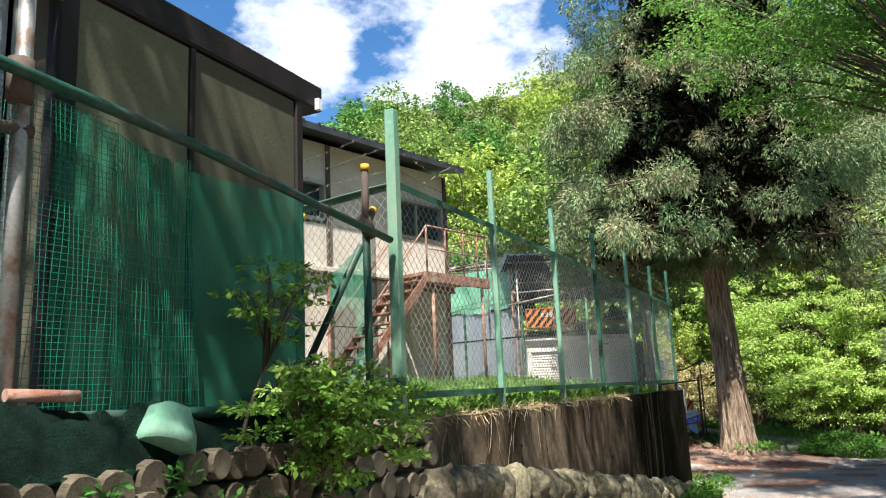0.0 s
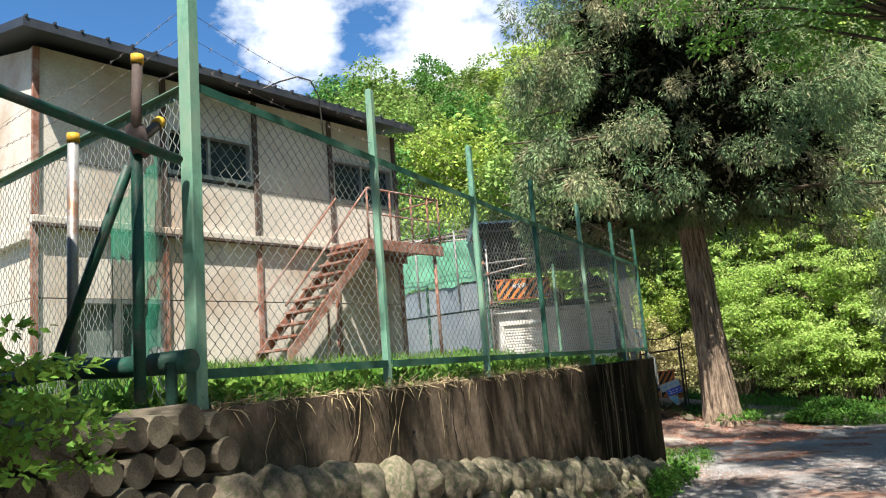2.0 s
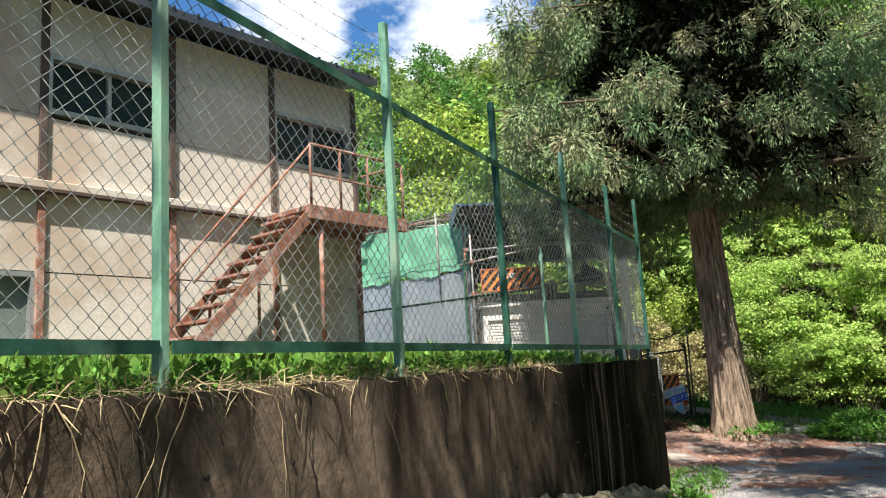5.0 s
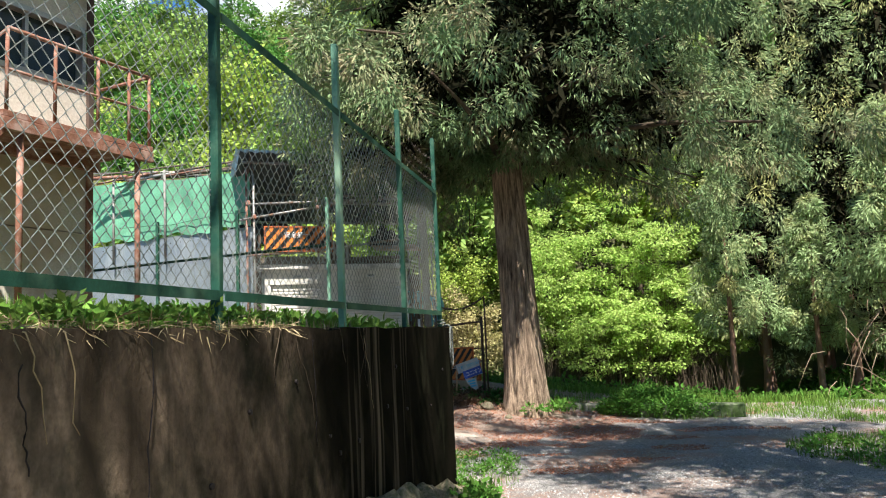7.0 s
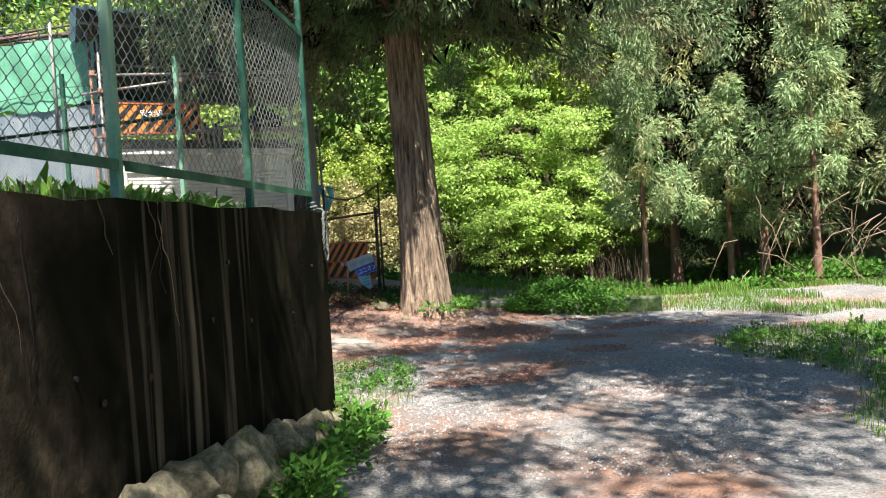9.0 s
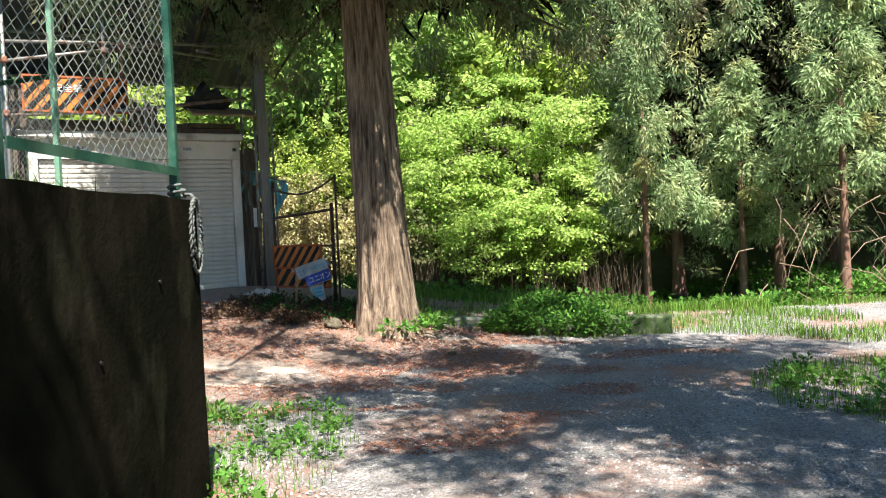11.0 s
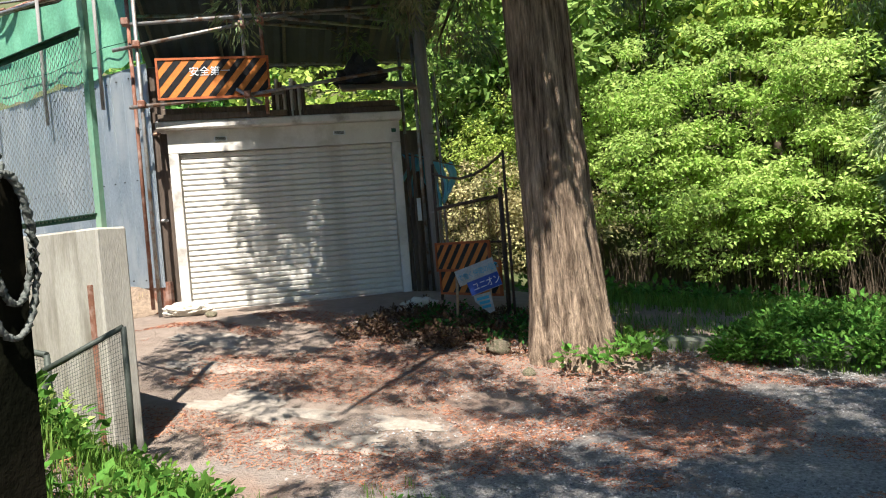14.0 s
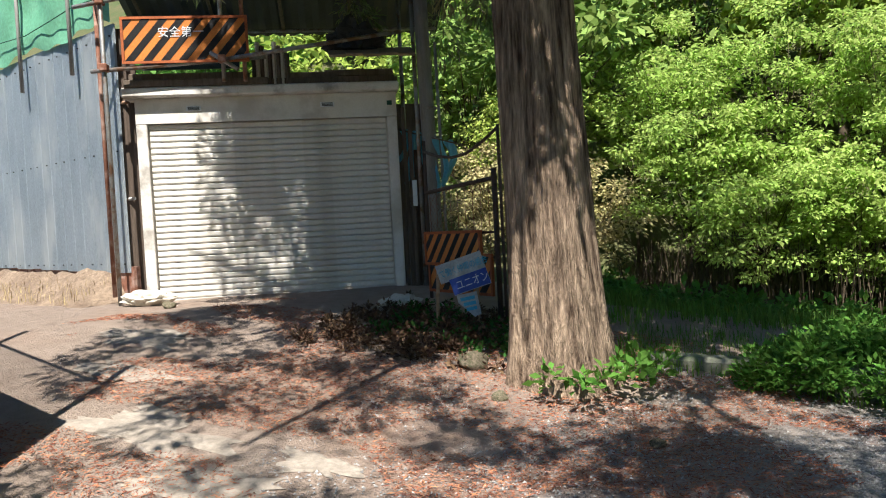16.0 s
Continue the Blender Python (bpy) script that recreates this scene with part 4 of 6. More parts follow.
bm = bmesh.new()
bmesh.ops.create_icosphere(bm, subdivisions=4, radius=1)
for v in bm.verts:
    d = v.co.copy()
    q = 1 + 0.55 * noise.noise(d * 2.3) + 0.25 * noise.noise(d * 6)
    v.co = SM @ Vector((2.78 + 0.36 * d.x * q, -0.05 + 0.2 * d.y * q, max(4.18, 4.28 + 0.34 * d.z * q * (1 - 0.5 * abs(d.x)))))
single("crumpled_sheeting", bm, M_BLACK, "dark crumpled sheeting heaped on the garage roof", "bundle")
canopy = thing("canopy_roof", SM @ Vector((1.5, -1, 5.4)), "dark corrugated canopy roof on scaffold pipes", "roof")
bm = bmesh.new()
nc = 90
rows = []
for o, z in ((0.75, 6.20), (-2.9, 5.15)):
    rows.append([[bm.verts.new(SM @ Vector((-0.75 + 5.1 * i / nc, o, z + h + 0.02 * math.cos(i * math.pi * 0.5)))) for i in range(nc + 1)] for h in (0.0, 0.012)])
for i in range(nc):
    for h in (0, 1):
        bm.faces.new((rows[0][h][i], rows[0][h][i + 1], rows[1][h][i + 1], rows[1][h][i]))
    bm.faces.new((rows[0][0][i], rows[0][0][i + 1], rows[0][1][i + 1], rows[0][1][i]))
part("roof_sheet", bm, M_ROOF, canopy)
for s in (-0.5, 0.6, 1.7, 2.8, 3.9):
    g_tube("rafter", [(s, 0.7, 6.13), (s, -2.8, 5.12)], 0.03, M_TIMBER_D, canopy)
for o, z in ((0.5, 6.03), (-1.0, 5.60), (-2.6, 5.14)):
    g_tube("purlin", [(-0.7, o, z), (4.3, o, z)], 0.028, M_STEEL, canopy)
g_box("back_sheet", (-0.7, -2.95, 4.6), (0.9, -2.90, 5.15), M_ROOF, canopy)
# pale-blue sheet end on the canopy
bm = bmesh.new()
vv = []
for i in range(25):
    for o, z in ((0.80, 6.26), (-0.5, 5.92)):
        vv.append(bm.verts.new(SM @ Vector((-0.85 + 1.4 * i / 24, o, z + 0.018 * math.cos(i * math.pi)))))
for i in range(24):
    bm.faces.new((vv[2 * i], vv[2 * i + 2], vv[2 * i + 3], vv[2 * i + 1]))
bmesh.ops.solidify(bm, geom=bm.faces[:], thickness=0.006)
part("blue_sheet", bm, M_SHEET_B, canopy, "pale blue corrugated sheet")
# stored pipes and boards on the canopy and behind the tarpaulin
rnd = random.Random(9)
for k in range(30):
    bm = bmesh.new()
    a = Vector((-7.6 - rnd.uniform(0, 4.6), 19.5 + rnd.uniform(0, 1.4), 6.05 + 0.05 * (k % 6) + rnd.uniform(0, 0.2)))
    d = Vector((rnd.uniform(1.6, 3.0) * (1 if k % 3 else 0.5), rnd.uniform(-0.2, 0.5), rnd.uniform(-0.15, 0.2)))
    tube(bm, [a, a + d], rnd.uniform(0.02, 0.05), 6)
    single("stored_pipe", bm, (M_RUST, M_TIMBER_D, M_STEEL)[k % 3], "long rusty pipe lying in a stack behind the hoarding", "pipe", "stacked pipes")
for k in range(9):
    g = SM @ Vector((1.42 + 0.055 * k, 0.05, 3.74))
    bm = bmesh.new()
    box(bm, (-0.018, -0.03, 0), (0.018, 0.03, 0.42 + 0.05 * ((k * 3) % 4)), Matrix.Translation(g))
    single("upright_offcut", bm, M_WHITE_D if k % 2 else M_TIMBER_D, "pale board offcut standing on the garage roof", "board", "upright offcuts")
for k in range(5):
    a = 2.42 + 0.23 * k
    b = bmesh.new()
    for s in (a, a + 0.224):
        [b.verts.new(SM @ Vector((s, o, z))) for o, z in ((0.44, 4.00 + 0.012 * (k % 2)), (0.44, 4.035 + 0.012 * (k % 2)), (-0.05, 4.23), (-0.05, 4.195))]
    q = list(b.verts)
    b.faces.new(q[:4]), b.faces.new(q[7:3:-1])
    for i in range(4):
        b.faces.new((q[i], q[(i + 1) % 4], q[4 + (i + 1) % 4], q[4 + i]))
    single("roof_plank", b, M_WOOD, "pale weathered plank laid along the garage roof edge", "plank", "roof planks")
for k, (a, b, o, z) in enumerate(((-0.25, 1.6, 0.06, 3.735), (-0.1, 1.5, -0.10, 3.735), (-0.2, 1.35, -0.02, 3.83), (1.5, 3.3, -0.04, 3.735), (2.3, 3.35, -0.12, 3.735), (2.35, 3.3, -0.2, 3.86), (1.4, 2.5, -0.16, 3.83))):
    bm = bmesh.new()
    box(bm, (a, o, z), (b, o + 0.11, z + 0.09), SM)
    soften(bm, 0.008)
    single("roof_timber", bm, M_TIMBER_D, "dark weathered timber lying on the garage roof", "timber", "roof timbers")


def writing(body, size, m, mat, parent, name="lettering"):
    cu = bpy.data.curves.new(name, "FONT")
    cu.body, cu.size, cu.extrude = body, size, 0.002
    tmp = new(name, cu)
    bpy.context.view_layer.update()
    me = bpy.data.meshes.new_from_object(tmp.evaluated_get(bpy.context.evaluated_depsgraph_get()))
    bpy.data.objects.remove(tmp)
    me.transform(m)
    return part(name, me, mat, parent)


def striped_board(name, a, u, w, h, label, n_stripes=7, words="安全第一", rust=True):
    """An orange safety board with slanting dark stripes: a is its lower corner, u runs along it."""
    u = Vector(u).normalized()
    up = Vector((0, 0, 1))
    nn = u.cross(up).normalized()
    m = Matrix(((u.x, up.x, nn.x, a[0]), (u.y, up.y, nn.y, a[1]), (u.z, up.z, nn.z, a[2]), (0, 0, 0, 1)))
    t = thing(name, a, label, "safety board")
    bm = bmesh.new()
    box(bm, (0, 0, -0.012), (w, h, 0), m)
    part("board", bm, M_ORANGE, t)
    step = w / n_stripes
    for k in range(-3, n_stripes):
        x0 = k * step
        bm = bmesh.new()
        poly = []
        for x, y in ((x0, 0), (x0 + step * 0.5, 0), (x0 + step * 0.5 + h * 0.85, h), (x0 + h * 0.85, h)):
            poly.append((x, y))
        # clip by the board's ends
        lo = [(max(0, min(w, x)), y if 0 <= x <= w else (y + (max(0, min(w, x)) - x) / 0.85)) for x, y in poly]
        lo = [(x, max(0, min(h, y))) for x, y in lo]
        if max(p[0] for p in lo) - min(p[0] for p in lo) < 0.02:
            bm.free()
            continue
        vs = [bm.verts.new(m @ Vector((x, y, 0.003))) for x, y in lo]
        try:
            bm.faces.new(vs)
        except ValueError:
            bm.free()
            continue
        bmesh.ops.solidify(bm, geom=bm.faces[:], thickness=0.002)
        part("stripe", bm, M_BLACK, t)
    for lo, hi in (((-0.02, -0.02, -0.02), (w + 0.02, 0.012, 0.012)), ((-0.02, h - 0.012, -0.02), (w + 0.02, h + 0.02, 0.012)), ((-0.02, 0.013, -0.02), (0.012, h - 0.013, 0.012)), ((w - 0.012, 0.013, -0.02), (w + 0.02, h - 0.013, 0.012))):
        bm = bmesh.new()
        box(bm, lo, hi, m)
        part("frame", bm, M_RUST_O, t)
    if words:
        writing(words, h * 0.26, m @ pose(w * 0.28, h * 0.58, 0.006), M_WHITE, t)
    return t


striped_board("safety_board", SM @ Vector((-0.18, 0.33, 4.02)), SD.to_3d(), 1.55, 0.56, "orange safety board with dark slanting stripes on the scaffold")

# ---- hoarding and tarpaulin ----
P0, PD = Vector((-7.18, 19.0)), Vector((-0.968, 0.25))
PN = Vector((-0.25, -0.968))
PM = Matrix(((PD.x, PN.x, 0, P0.x), (PD.y, PN.y, 0, P0.y), (0, 0, 1, 0), (0, 0, 0, 1)))
hoard = thing("metal_hoarding", (-9, 19.5, 1.3), "blue-grey sheet-metal hoarding with rusty feet", "hoarding")
rnd = random.Random(3)
for k in range(9):
    a = k * 0.90
    bm = bmesh.new()
    z1 = 4.66 - 0.005 * k + rnd.uniform(-0.02, 0.03)
    lift = 0.004 * (k % 3)
    fold = [(a, 0.0), (a + 0.012, 0.024 + lift), (a + 0.29, 0.026 + lift), (a + 0.30, 0.033 + lift), (a + 0.31, 0.026 + lift), (a + 0.59, 0.024 + lift), (a + 0.60, 0.031 + lift), (a + 0.61, 0.024 + lift), (a + 0.885, 0.026 + lift), (a + 0.897, 0.0)]
    lo = [bm.verts.new(PM @ Vector((s, o, 1.30 + 0.02 * k + rnd.uniform(0, 0.006)))) for s, o in fold]
    hi = [bm.verts.new(PM @ Vector((s, o, z1))) for s, o in fold]
    for i in range(9):
        bm.faces.new((lo[i], lo[i + 1], hi[i + 1], hi[i]))
    bmesh.ops.solidify(bm, geom=bm.faces[:], thickness=0.003)
    pn = part("panel", bm, M_PANEL, hoard)
    for z in (1.42, 2.95, 4.50):
        for s in (0.10, 0.42, 0.75):
            bm = bmesh.new()
            tube(bm, [PM @ Vector((a + s, 0.026 + lift, z)), PM @ Vector((a + s, 0.042 + lift, z))], 0.011, 6)
            part("bolt", bm, M_BLACK, pn)
bm = bmesh.new()
box(bm, (-0.05, -0.1, 0.85), (8, 0.0, 1.38), PM)
part("sill", bm, M_RUST, hoard, "rusty steel sill")
for z in (2.3, 3.6):
    bm = bmesh.new()
    tube(bm, [PM @ Vector((-0.1, -0.06, z)), PM @ Vector((8, -0.06, z))], 0.025, 6)
    part("back_rail", bm, M_STEEL, hoard)
tarp = thing("green_tarpaulin", PM @ Vector((2, -0.1, 4.4)), "green tarpaulin stretched over poles above the hoarding", "tarpaulin")
bm = bmesh.new()
NX, NZ = 60, 14
grid = []
for j in range(NZ + 1):
    for i in range(NX + 1):
        s = -0.02 + 6.2 * i / NX
        t = j / NZ
        top = 5.93 + 0.03 * math.sin(s * 2.1) + 0.07 * max(0.0, s)
        bot = 4.66 + 0.01 * s + 0.05 * math.sin(s * 3.1) + 0.03 * math.sin(s * 9.0)
        o = 0.075 + 0.04 * math.sin(s * 4.3 + t * 1.5) * t * (1 - t) * 4 + 0.035 * noise.noise((s * 2.5, t * 3, 0)) * 1.5
        grid.append(bm.verts.new(PM @ Vector((s, o, bot + (top - bot) * t))))
for j in range(NZ):
    for i in range(NX):
        f = bm.faces.new((grid[j * (NX + 1) + i], grid[j * (NX + 1) + i + 1], grid[(j + 1) * (NX + 1) + i + 1], grid[(j + 1) * (NX + 1) + i]))
        f.smooth = True
part("sheet", bm, M_TARP, tarp)
for s in (0.95, 2.6, 4.4):
    bm = bmesh.new()
    tube(bm, [PM @ Vector((s, 0.16, 4.1)), PM @ Vector((s + 0.04, 0.14, 6.35))], 0.03, 7)
    part("pole", bm, M_POLE, tarp)
bm = bmesh.new()
tube(bm, [PM @ Vector((s, 0.15, 4.98 + 0.05 * math.sin(s * 2))) for s in (0, 0.8, 1.6, 2.4, 3.2, 4.2)], 0.008, 5)
part("rope", bm, M_GREEN, tarp)

# ---- roadside hut, netting, pipes and log bank at the start of the walk ----
hut = thing("roadside_hut", (-2.0, -0.75, 2.1), "small olive-grey panelled hut with dark brown trim", "hut")


def world_box(name, lo, hi, mat, parent, label="", bev=0.0):
    bm = bmesh.new()
    box(bm, lo, hi, YARD)
    if bev:
        soften(bm, bev)
    return part(name, bm, mat, parent, label)


world_box("wall_panel", (-1.30, -0.02, 2.10), (-1.25, 0.512, 3.70), M_SHED_L, hut)
world_box("wall_panel", (-1.30, 0.548, 2.10), (-1.25, 1.23, 3.70), M_SHED, hut)
world_box("wall_panel", (-2.9, 1.235, 2.10), (-1.30, 1.27, 3.70), M_SHED, hut)
world_box("wall_panel", (-2.9, -0.09, 2.10), (-1.30, -0.05, 3.70), M_SHED, hut)
for y0, y1 in ((-0.10, -0.025), (0.515, 0.545), (1.235, 1.29)):
    world_box("trim", (-1.31, y0, 2.08), (-1.235, y1, 3.705), M_DARK, hut, "dark brown corner trim", 0.006)
world_box("roof", (-3.1, -0.25, 3.71), (-1.23, 1.46, 3.85), M_DARK, hut, "dark brown roof with a deep fascia", 0.012)
world_box("gutter_bracket", (-1.225, 1.38, 3.70), (-1.20, 1.41, 3.76), M_WHITE, hut)
world_box("skirting", (-1.32, -0.10, 2.02), (-1.232, 1.30, 2.098), M_DARK, hut)

pale = thing("corrugated_screen", (-1.4, -2.1, 2.1), "pale corrugated sheet screen behind green netting", "screen")
bm = bmesh.new()
cv = []
for i in range(81):
    y = -1.6 + 1.45 * i / 80
    for z in (2.05, 3.7):
        cv.append(bm.verts.new(YARD @ Vector((-1.36 + 0.014 * math.cos(i * math.pi / 2.5), y, z))))
for i in range(80):
    bm.faces.new((cv[2 * i], cv[2 * i + 2], cv[2 * i + 3], cv[2 * i + 1]))
bmesh.ops.solidify(bm, geom=bm.faces[:], thickness=0.004)
part("sheet", bm, M_PALE, pale)


def net_cords(y0, y1, z0, z1, x, dy, dz, sag=0.0, r=0.0014, pleat=0.0):
    v, f = [], []

    def strand(pts):
        b = len(v)
        for k, p in enumerate(pts):
            v.extend(((p[0] + r, p[1], p[2]), (p[0] - r * .5, p[1] + r * .8, p[2] + r * .6), (p[0] - r * .5, p[1] - r * .8, p[2] - r * .6)))
            if k:
                i = b + 3 * (k - 1)
                for q in range(3):
                    f.append((i + q, i + (q + 1) % 3, i + 3 + (q + 1) % 3, i + 3 + q))

    ny, nz = int((y1 - y0) / dy), int((z1 - z0) / dz)

    def place(i, j):
        y, t = y0 + i * (y1 - y0) / ny, j / nz
        return (x + pleat * math.sin(y * 55) + 0.02 * math.sin(y * 4 + t * 3), y + 0.006 * math.sin(t * 9 + i), z0 + (z1 - z0) * t - sag * math.sin(math.pi * i / ny) * t)

    for i in range(ny + 1):
        strand([place(i, j) for j in range(0, nz + 1, 2)])
    for j in range(0, nz + 1):
        strand([place(i, j) for i in range(0, ny + 1)])
    me = raw_mesh("cords", v, f)
    me.transform(YARD)
    return me


net = thing("green_netting", (-1.2, -0.85, 2.1), "dark green plastic netting hung over the hut wall", "netting")
tagged(part("net_panel", net_cords(-0.45, 0.1, 2.2, 3.24, -1.17, 0.022, 0.022, 0.0), M_NETW, net), kind="stuff")
tagged(part("net_panel", net_cords(0.12, 0.54, 2.16, 3.2, -1.205, 0.013, 0.05, 0.03, 0.0014, 0.008), M_NETW, net), kind="stuff")
bm = bmesh.new()
gv = []
for i in range(61):
    y = -0.1 + 1.36 * i / 60
    for z in (2.14, 3.18 + 0.1 * max(0, 0.5 - y) - 0.03 * math.sin(y * 3)):
        gv.append(bm.verts.new(YARD @ Vector((-1.222 + 0.006 * math.sin(y * 70) * (1 if y < 0.5 else 0.3), y, z))))
for i in range(60):
    bm.faces.new((gv[2 * i], gv[2 * i + 2], gv[2 * i + 3], gv[2 * i + 1]))
part("gauze", bm, M_NET, net, "fine green gauze")

bm = bmesh.new()
gv = []
for i in range(25):
    a = i / 24
    for z in (2.30 + 0.03 * math.sin(a * 9), 3.18 - 0.25 * a):
        gv.append(bm.verts.new(YARD @ Vector((-1.30 - 0.34 * a, 2.08 + 0.012 * math.sin(a * 40), z))))
for i in range(24):
    bm.faces.new((gv[2 * i], gv[2 * i + 2], gv[2 * i + 3], gv[2 * i + 1]))
part("gauze", bm, M_NET, net, "torn strip of green gauze")

rack = thing("pipe_frame", (-1.2, 0.4, 2.1), "green-painted scaffold pipe frame with yellow end caps", "pipe frame")


def pipe(name, pts, r, mat, parent=rack, label="", n=10):
    bm = bmesh.new()
    tube(bm, [YARD @ Vector(p) for p in pts] if parent is rack else pts, r, n)
    return part(name, bm, mat, parent, label)


pipe("top_pipe", [(-1.08, -1.4, 3.30), (-1.10, -0.42, 3.25), (-1.10, 0.38, 3.21), (-1.12, 1.21, 3.14), (-1.18, 2.05, 3.10)], 0.024, M_GREEN_P)
pipe("upright", [(-1.24, 1.88, 2.1), (-1.24, 1.88, 3.12)], 0.026, M_GREEN_P)
pipe("upright_top", [(-1.245, 1.88, 3.12), (-1.25, 1.90, 3.50)], 0.024, M_RUST_D)
pipe("cap", [(-1.25, 1.90, 3.495), (-1.25, 1.90, 3.535)], 0.029, M_YELLOW)
pipe("stub", [(-1.25, 1.9, 3.16), (-1.30, 2.05, 3.28)], 0.024, M_RUST_D)
pipe("cap", [(-1.297, 2.04, 3.275), (-1.31, 2.075, 3.305)], 0.029, M_YELLOW)
pipe("clamp", [(-1.21, 1.88, 3.10), (-1.27, 1.90, 3.22)], 0.045, M_RUST_D, n=8)
pipe("brace", [(-1.26, 1.86, 3.05), (-1.72, 1.88, 2.30)], 0.024, M_GREEN_P)
pipe("rear_upright", [(-1.82, 2.03, 2.05), (-1.81, 2.03, 3.30)], 0.027, M_STEEL)
pipe("cap", [(-1.81, 2.03, 3.30), (-1.81, 2.03, 3.345)], 0.031, M_YELLOW)
pipe("low_pipe", [(-1.15, -1.2, 2.20), (-1.14, 0.1, 2.18), (-1.13, 1.25, 2.165)], 0.026, M_GREEN_P)
pipe("wrapped_pipe", [(-2.25, 2.0, 2.25), (-1.9, 2.01, 2.275), (-1.5, 2.02, 2.25), (-1.12, 2.03, 2.25)], [0.05, 0.058, 0.05, 0.056], M_GREEN_P, label="pipe wrapped in dark green net", n=14)
pipe("low_leg", [(-1.18, 1.98, 1.95), (-1.18, 1.98, 2.25)], 0.026, M_GREEN_D)
pipe("left_upright", [(-1.16, -0.28, 2.0), (-1.17, -0.27, 3.9)], 0.03, M_STEEL)
pipe("joint", [(-1.20, -0.40, 3.08), (-1.15, -0.24, 3.08)], 0.024, M_RUST_D)
pipe("joint", [(-1.14, -0.30, 3.16), (-1.14, -0.30, 3.30)], 0.045, M_RUST_D)
single("cut_pipe", (lambda b: (tube(b, [YARD @ Vector(p) for p in ((-1.12, -0.30, 2.26), (-1.09, -0.08, 2.25))], 0.022, 10), b)[1])(bmesh.new()), M_RUST, "short rusty pipe lying on the netting", "pipe")
# bundled netting on the bank
bm = bmesh.new()
NV = 110
gg = []
for j in range(15):
    for i in range(NV + 1):
        y = -1.3 + 2.45 * i / NV
        t = j / 14
        h = 0.16 * math.exp(-((y + 0.55) / 0.6) ** 2) + 0.10 * math.exp(-((y - 0.25) / 0.18) ** 2)
        gg.append(bm.verts.new((-1.16 + 0.18 * t + 0.02 * noise.noise((y * 5, t * 4, 1)), y, 2.05 + h * math.sin(math.pi * min(1, t * 1.1)) + 0.10 * (1 - t) - 0.06 * t + 0.06 * noise.noise((y * 7, t * 6, 2)) + 0.025 * noise.noise((y * 19, t * 14, 5)))))
for j in range(14):
    for i in range(NV):
        f = bm.faces.new((gg[j * (NV + 1) + i], gg[j * (NV + 1) + i + 1], gg[(j + 1) * (NV + 1) + i + 1], gg[(j + 1) * (NV + 1) + i]))
        f.smooth = True
bmesh.ops.solidify(bm, geom=bm.faces[:], thickness=0.01)
bm.transform(YARD)
single("bundled_net", bm, M_GREEN_D, "dark green net heaped along the log bank", "net")
bm = bmesh.new()
tube(bm, [(-1.02, 0.20, 2.06), (-1.03, 0.22, 2.10), (-1.05, 0.25, 2.19), (-1.06, 0.26, 2.215)], [0.11, 0.105, 0.075, 0.02], 14)
bm.transform(YARD)
single("net_bag", bm, M_GREEN_W, "stuffed green net bag on the log bank", "bag")

# log bank
bank = thing("log_bank", (-1.05, -1.1, 1.3), "retaining bank of stacked round logs showing cut ends", "log wall", kind="structure")


def log_mesh(seed):
    bm = bmesh.new()
    n = 12
    rr = [1 + 0.12 * noise.noise((math.cos(k * math.tau / n), math.sin(k * math.tau / n), seed * 3.3)) for k in range(n)]
    rings = []
    for x, s in ((0, 1.0), (0.36, 1.0), (0.372, 0.93)):
        rings.append([bm.verts.new((x, math.cos(k * math.tau / n) * rr[k] * s, math.sin(k * math.tau / n) * rr[k] * s)) for k in range(n)])
    for q, w in zip(rings, rings[1:]):
        for k in range(n):
            bm.faces.new((q[k], q[(k + 1) % n], w[(k + 1) % n], w[k]))
    c = bm.verts.new((0.366, 0, 0))
    for k in range(n):
        bm.faces.new((rings[-1][k], rings[-1][(k + 1) % n], c))
    return mesh_of("log", bm)


LOGS = [log_mesh(k) for k in range(5)]
for me in LOGS:
    me.materials.append(M_LOG)
rnd = random.Random(11)
for row in range(6):
    y = -1.75 + (0.06 if row % 2 else 0)
    while y < 2.0:
        r = rnd.uniform(0.050, 0.072)
        top = 2.03 + 0.03 * smooth01((y + 1) / 3)
        lg = new("log", LOGS[rnd.randrange(5)])
        lg.parent = bank
        lg.matrix_parent_inverse = Matrix.Translation(-bank.location)
        lg.matrix_basis = YARD @ Matrix.Translation((-1.33 + rnd.uniform(-0.012, 0.014) + 0.010 * row, y + r, top - 0.06 - 0.118 * row + rnd.uniform(-0.01, 0.01))) @ Matrix.LocRotScale(None, Euler((rnd.uniform(0, 6), rnd.uniform(-0.05, 0.05), rnd.uniform(-0.08, 0.08))), (1, r, r))
        y += 2 * r + rnd.uniform(0, 0.008)

# ---- things by the garage and the entrance ----
sign = thing("union_sign", (-2.0, 18.75, 0.7), "blue and white lettered board leaning among weeds, slightly broken", "sign")
SGP = pose(-2.31, 18.535, 0.98, 0, 0, 20) @ pose(0, 0, 0, 86, 0, 0) @ pose(0, 0, 0, 0, 0, 17) @ Matrix.Diagonal((0.52, 0.70, 1, 1))
SGL = pose(-2.16, 18.575, 0.76, 0, 0, 20) @ pose(0, 0, 0, 86, 0, 0) @ pose(0, 0, 0, 0, 0, 10)
